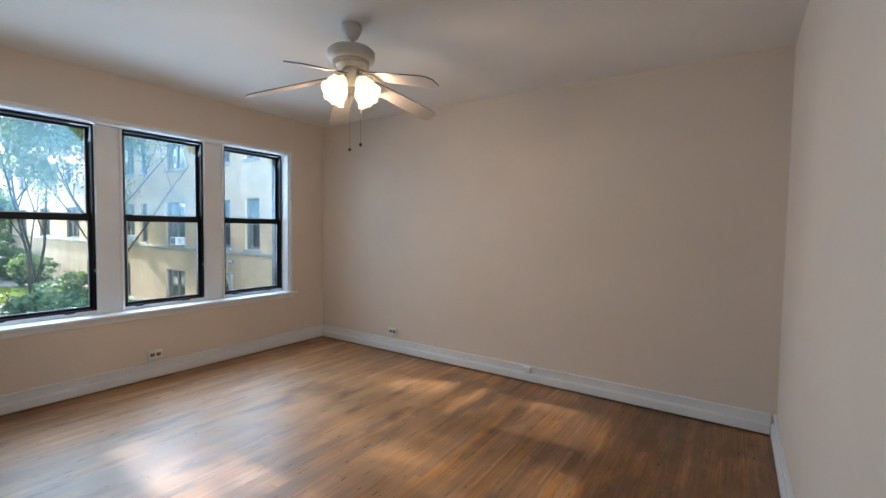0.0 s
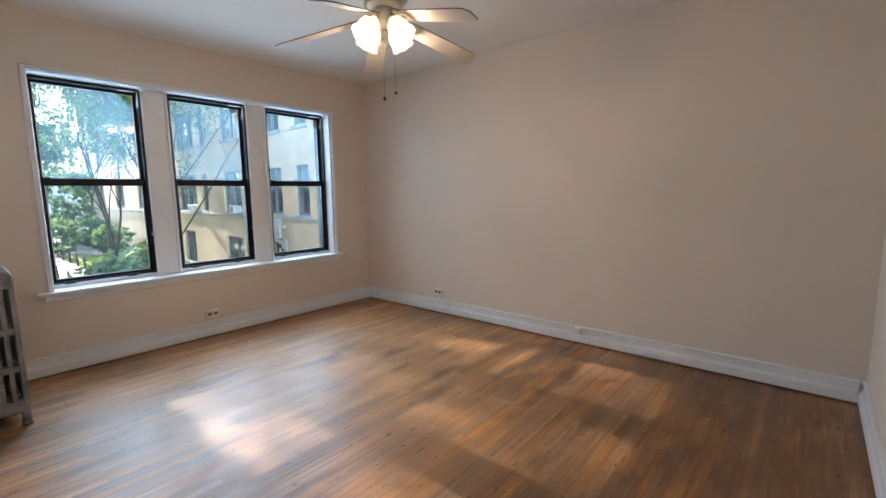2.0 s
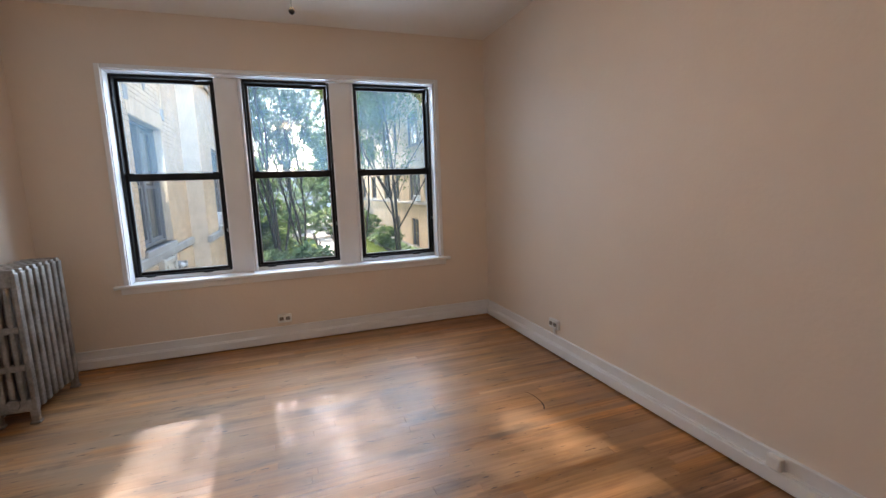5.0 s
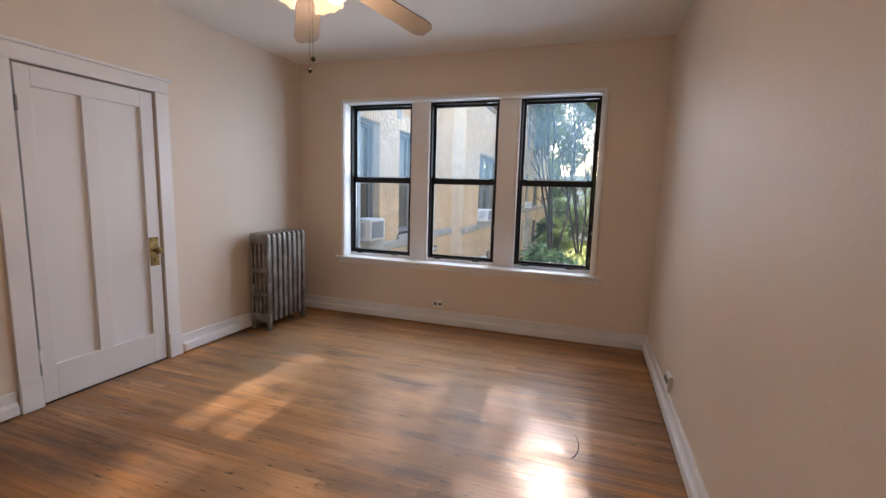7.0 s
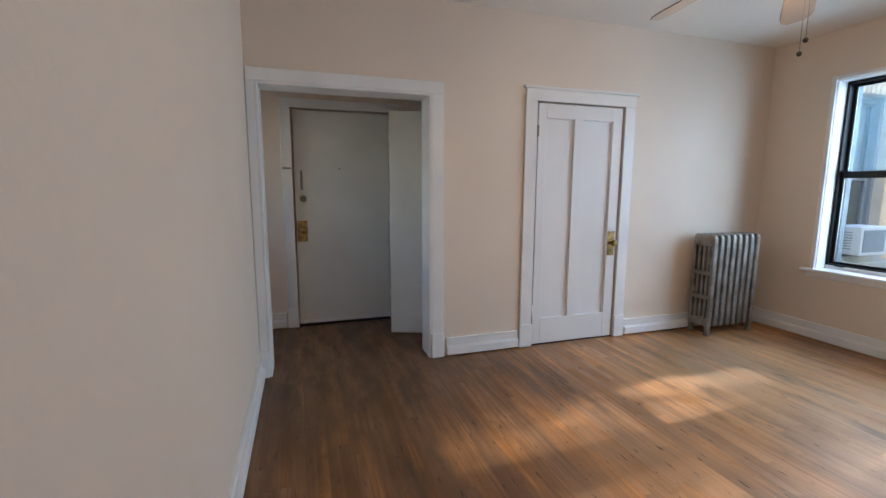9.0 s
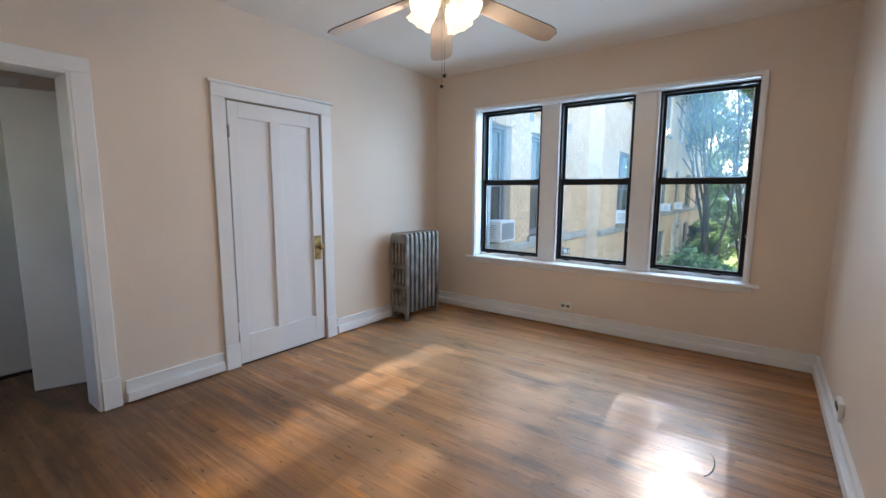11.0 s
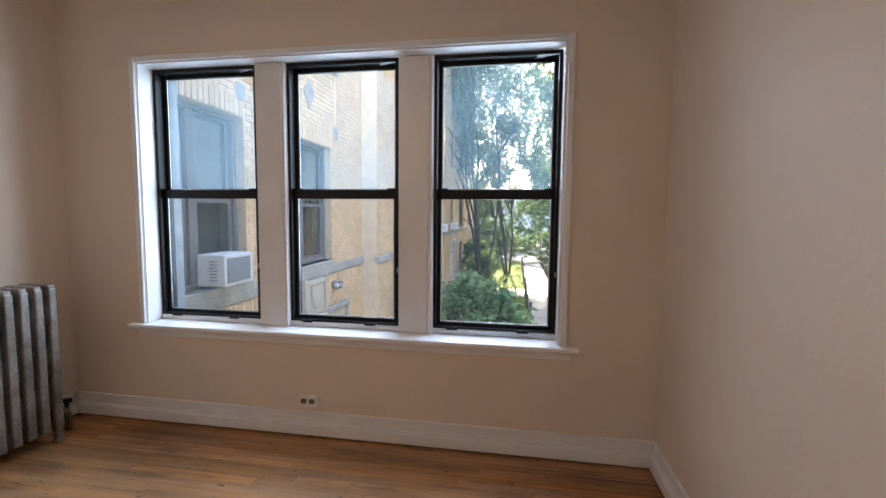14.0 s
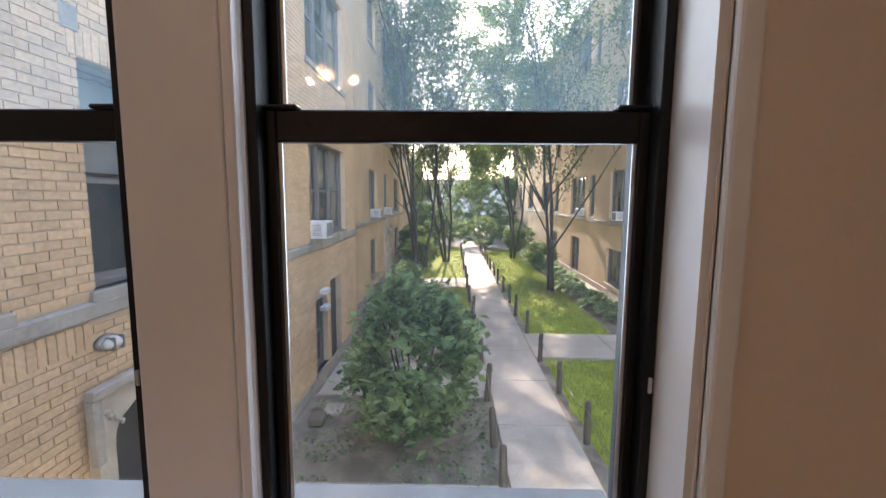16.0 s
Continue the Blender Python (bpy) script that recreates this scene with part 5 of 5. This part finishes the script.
def grow(base, stems, height, spread, seed, thin=1.0):
    """Several tapered stems that fork twice; returns the limbs and the places where leaves hang."""
    r = random.Random(seed)
    bm = bmesh.new()
    tips = []

    def limb(p, d, length, rad, depth):
        pts, rr = [p], [rad]
        n = 5
        q = Vector(p)
        d = d.normalized()
        for k in range(n):
            d = (d + Vector((r.uniform(-0.16, 0.16), r.uniform(-0.16, 0.16), r.uniform(-0.02, 0.12)))).normalized()
            q = q + d * length / n
            pts.append(q.copy())
            rr.append(rad * (1 - 0.72 * (k + 1) / n))
            if depth >= 1 and k >= 1:
                tips.append((q.copy(), depth))
        tube(bm, pts, rr, 7 if depth == 0 else 5)
        if depth < 3:
            count = (9, 4, 3)[depth]
            for k in range(count):
                f = r.uniform(0.14 if depth == 0 else 0.30, 0.98)
                i = min(n - 1, int(f * n))
                w = pts[i] + (pts[i + 1] - pts[i]) * (f * n - i)
                side = Vector((r.uniform(-1, 1), r.uniform(-1, 1), r.uniform(0.15, 0.9)))
                limb(w, (d * 0.55 + side * spread), length * r.uniform(0.38, 0.55), max(rr[i] * 0.55, 0.006), depth + 1)
        else:
            tips.append((q.copy(), depth))

    for k in range(stems):
        a = 2 * math.pi * k / stems + r.uniform(-0.5, 0.5)
        off = Vector((math.cos(a), math.sin(a), 0)) * (0.12 if stems > 1 else 0)
        lean = Vector((math.cos(a) * 0.08, math.sin(a) * 0.08, 1)) if stems > 1 else Vector((r.uniform(-0.05, 0.05), r.uniform(-0.05, 0.05), 1))
        limb(Vector(base) + off, lean, height * r.uniform(0.62, 0.78), 0.068 * thin if stems > 1 else 0.13 * thin, 0)
    return bm, tips


def tree(x, y, stems, height, spread, seed, per_tip, size, label, mat=None, thin=1.0):
    t = thing("tree", label, "tree", at=(x, y, GZ))
    bm, tips = grow((0, 0, -0.05), stems, height, spread, seed, thin)
    part("trunk", bm, BARK, t, "slim grey trunk and limbs")
    rs = np.random.RandomState(seed)
    c = []
    for p, depth in tips:
        k = per_tip if depth >= 2 else per_tip // 3
        c.append(np.array(p)[None, :] + rs.normal(scale=(0.20, 0.20, 0.15), size=(k, 3)))
    c = np.concatenate(c)
    c = c[c[:, 2] > 1.4]
    tri_cloud("crown", mat or LEAF_TREE, [leaves(c, size, 0.1)], "loose airy crown of small green leaves", "", "", t)
    return t


tree(-22.7, 2.30, 5, 20.0, 0.68, 11, 19, 0.068, "multi-stemmed slim tree with an airy green crown by the path")
tree(-27.5, 3.5, 4, 15.5, 0.80, 12, 18, 0.072, "multi-stemmed slim tree with an airy green crown by the wall")
tree(-20.0, 7.60, 2, 15.5, 0.80, 23, 17, 0.064, "slim tree with an airy crown in a leaf-littered bed")
tree(-29.0, 7.40, 3, 17.0, 0.85, 24, 24, 0.090, "slim tree with an airy green crown beside the lawn")
tree(-41.0, 0.2, 1, 11.0, 0.9, 31, 26, 0.13, "leafy street tree beyond the courtyard", LEAF_FAR)
tree(-43.0, 10.5, 1, 10.0, 0.9, 32, 30, 0.13, "leafy street tree beyond the courtyard", LEAF_FAR)
tree(-52.0, 5.6, 1, 11.5, 1.0, 33, 20, 0.13, "leafy street tree beyond the courtyard", LEAF_FAR)
tree(-55.0, -3.0, 1, 10.0, 1.0, 34, 24, 0.16, "leafy street tree beyond the courtyard", LEAF_FAR)
tree(-56.0, 13.0, 1, 10.0, 1.0, 35, 24, 0.16, "leafy street tree beyond the courtyard", LEAF_FAR)


def shrub(x, y, rx, ry, h, seed, n, size, mat, label, stems=9):
    t = thing("shrub", label, "shrub", at=(x, y, GZ))
    r = random.Random(seed)
    rs = np.random.RandomState(seed)
    bm = bmesh.new()
    clumps = []
    for k in range(stems):
        a = 2 * math.pi * k / stems + r.uniform(-0.3, 0.3)
        out = r.uniform(0.35, 0.95)
        p0 = Vector((0.08 * math.cos(a), 0.08 * math.sin(a), -0.03))
        p2 = Vector((rx * out * math.cos(a), ry * out * math.sin(a), h * r.uniform(0.55, 0.95)))
        pts = [p0, p0.lerp(p2, 0.35) + Vector((0, 0, h * 0.16)), p0.lerp(p2, 0.7) + Vector((0, 0, h * 0.10)), p2]
        tube(bm, pts, [0.018, 0.014, 0.010, 0.005], 5)
    part("stems", bm, BARK, t, "thin woody stems")
    c = []
    for k in range(int(n / 26)):
        a, cz = r.uniform(0, 2 * math.pi), r.uniform(-0.95, 1)
        s = math.sqrt(max(0.0, 1 - cz * cz)) * r.uniform(0.72, 1.02)
        wob = 1 + 0.16 * math.sin(3 * a + seed) + 0.10 * math.sin(7 * a)
        p = np.array((rx * s * wob * math.cos(a), ry * s * wob * math.sin(a), h * 0.54 + h * 0.46 * cz * r.uniform(0.82, 1.12)))
        c.append(p[None, :] + rs.normal(scale=(0.10, 0.10, 0.07), size=(26, 3)))
    c = np.concatenate(c)
    c = c[c[:, 2] > 0.04]
    tri_cloud("foliage", mat, [leaves(c, size, 0.5)], "dense pointed green leaves", "", "", t)
    return t


shrub(-9.55, 3.22, 0.90, 0.84, 2.32, 3, 4400, 0.098, LEAF_BUSH, "large rounded dark green shrub on the soil bed", 14)
shrub(-21.0, 2.0, 0.7, 0.6, 0.9, 5, 1600, 0.07, LEAF_BUSH, "low green shrub under the trees")
shrub(-25.0, 2.2, 0.9, 0.9, 1.5, 6, 2200, 0.08, LEAF_TREE, "loose green shrub under the trees")
shrub(-31.0, 1.9, 1.0, 0.9, 1.9, 8, 2600, 0.09, LEAF_TREE, "loose green shrub at the end of the lawn")
shrub(-26.0, 8.4, 0.8, 0.7, 1.3, 9, 1900, 0.09, LEAF_TREE, "bright green shrub along the wall")
shrub(-33.0, 8.2, 1.1, 1.0, 1.8, 10, 2600, 0.10, LEAF_TREE, "bright green shrub at the end of the lawn")
shrub(-35.0, 5.9, 1.5, 1.5, 2.2, 13, 2600, 0.11, LEAF_FAR, "far green shrub at the courtyard gate")
shrub(-36.0, 3.0, 1.5, 1.5, 2.2, 14, 2600, 0.11, LEAF_FAR, "far green shrub at the courtyard gate")
for k, (sx, sy, sw, sh_, sd) in enumerate(((-41, 1.2, 2.2, 2.6, 41), (-44, 8.8, 2.2, 2.6, 42), (-49, 4.2, 2.4, 2.2, 43), (-38, 8.3, 1.2, 2.0, 44), (-42, 7.3, 1.6, 5.0, 47), (-47, 5.6, 2.4, 4.6, 48), (-45, 2.6, 2.0, 5.0, 49), (-50, 8.6, 2.6, 6.0, 50), (-27.0, 1.75, 0.8, 2.0, 45), (-35.0, 1.9, 1.5, 3.0, 46))):
    shrub(sx, sy, sw, sw, sh_, sd, 4200, 0.12, LEAF_FAR if sx < -36 else LEAF_TREE, "leafy bright green thicket at the far end of the courtyard")
r = random.Random(77)
x = -7.0
while x > -31:
    if not -15.0 < x < -12.5:
        hy = 8.45 + r.uniform(-0.2, 0.25)
        t = thing("hosta_plant", "low hosta with broad pale green leaves by the wall", "plant", group="hostas along the wall", at=(x, hy, GZ))
        k = 120
        aa = RS.uniform(0, 2 * np.pi, k)
        rad = RS.uniform(0.1, 0.55, k)
        c = np.stack([rad * np.cos(aa), rad * np.sin(aa), 0.42 - 0.5 * rad ** 1.4 + RS.uniform(-0.05, 0.05, k)], 1)
        tri_cloud("leaves", LEAF_HOSTA, [leaves(c, 0.17, 0.45, 1.5)], "broad pale green leaves", "", "", t)
    x -= r.uniform(0.75, 1.1)

# ---- floor planks ----
STRIP = 0.0572
rng = random.Random(4)
floor = structure("floor", box(XO, HX1 + 0.2, HY0 - 0.3, YN + 0.3, -0.30, -0.021), DARK, "worn oak strip floor with satin lacquer", "floor")
shapes = {}


def plank_mesh(length):
    key = round(length, 2)
    if key not in shapes:
        bm = bmesh.new()
        cuboid(bm, -STRIP / 2 + 0.0001, STRIP / 2 - 0.0001, 0.0004, key - 0.0004, -0.020, 0.0)
        top = [e for e in bm.edges if all(abs(v.co.z) < 1e-5 for v in e.verts)]
        bmesh.ops.bevel(bm, geom=top, offset=0.0002, segments=1, affect="EDGES")
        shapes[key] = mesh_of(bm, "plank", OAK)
    return shapes[key]


def lay(x, y0, y1):
    y = y0
    first = True
    while y < y1 - 0.01:
        ln = rng.choice((0.5, 0.7, 0.9, 1.2, 1.5, 1.8))
        if first:
            ln *= rng.choice((0.35, 0.6, 0.85, 1.0))
            first = False
        ln = round(min(ln, y1 - y), 2)
        if y1 - (y + ln) < 0.25:
            ln = round(y1 - y, 2)
        ob = new("plank", plank_mesh(ln))
        ob.location = (x, y, rng.uniform(-0.0001, 0.0001))
        ob.parent = floor
        y += ln


x = XW + STRIP / 2
while x < XE + 0.03:
    in_open = OP0 - 0.03 < x < OP1 + 0.03
    lay(x, HY0 if in_open else YS, YN)
    if x >= OP1 + 0.03:
        lay(x, HY0, YS - 0.2)
    x += STRIP
while x < HX1 + 0.03:
    lay(x, HY0, YS - 0.2)
    x += STRIP
x = OP0 - 0.05
while x > HX0:
    lay(x, HY0, YS - 0.2)
    x -= STRIP

# a curved gouge burnt into the boards
arc = [(-2.35 + 0.13 * math.cos(a), 4.10 + 0.05 * math.sin(a)) for a in (0.3 + 0.3 * k for k in range(9))]
bm = bmesh.new()
rim = [[bm.verts.new((px_ + 0.003 * sx, py_ + 0.003 * sx, 0.0008)) for sx in (-1, 1)] for px_, py_ in arc]
for p, q in zip(rim, rim[1:]):
    bm.faces.new((p[0], p[1], q[1], q[0]))
part("scratch", bm, DARK, floor, "dark curved scratch")
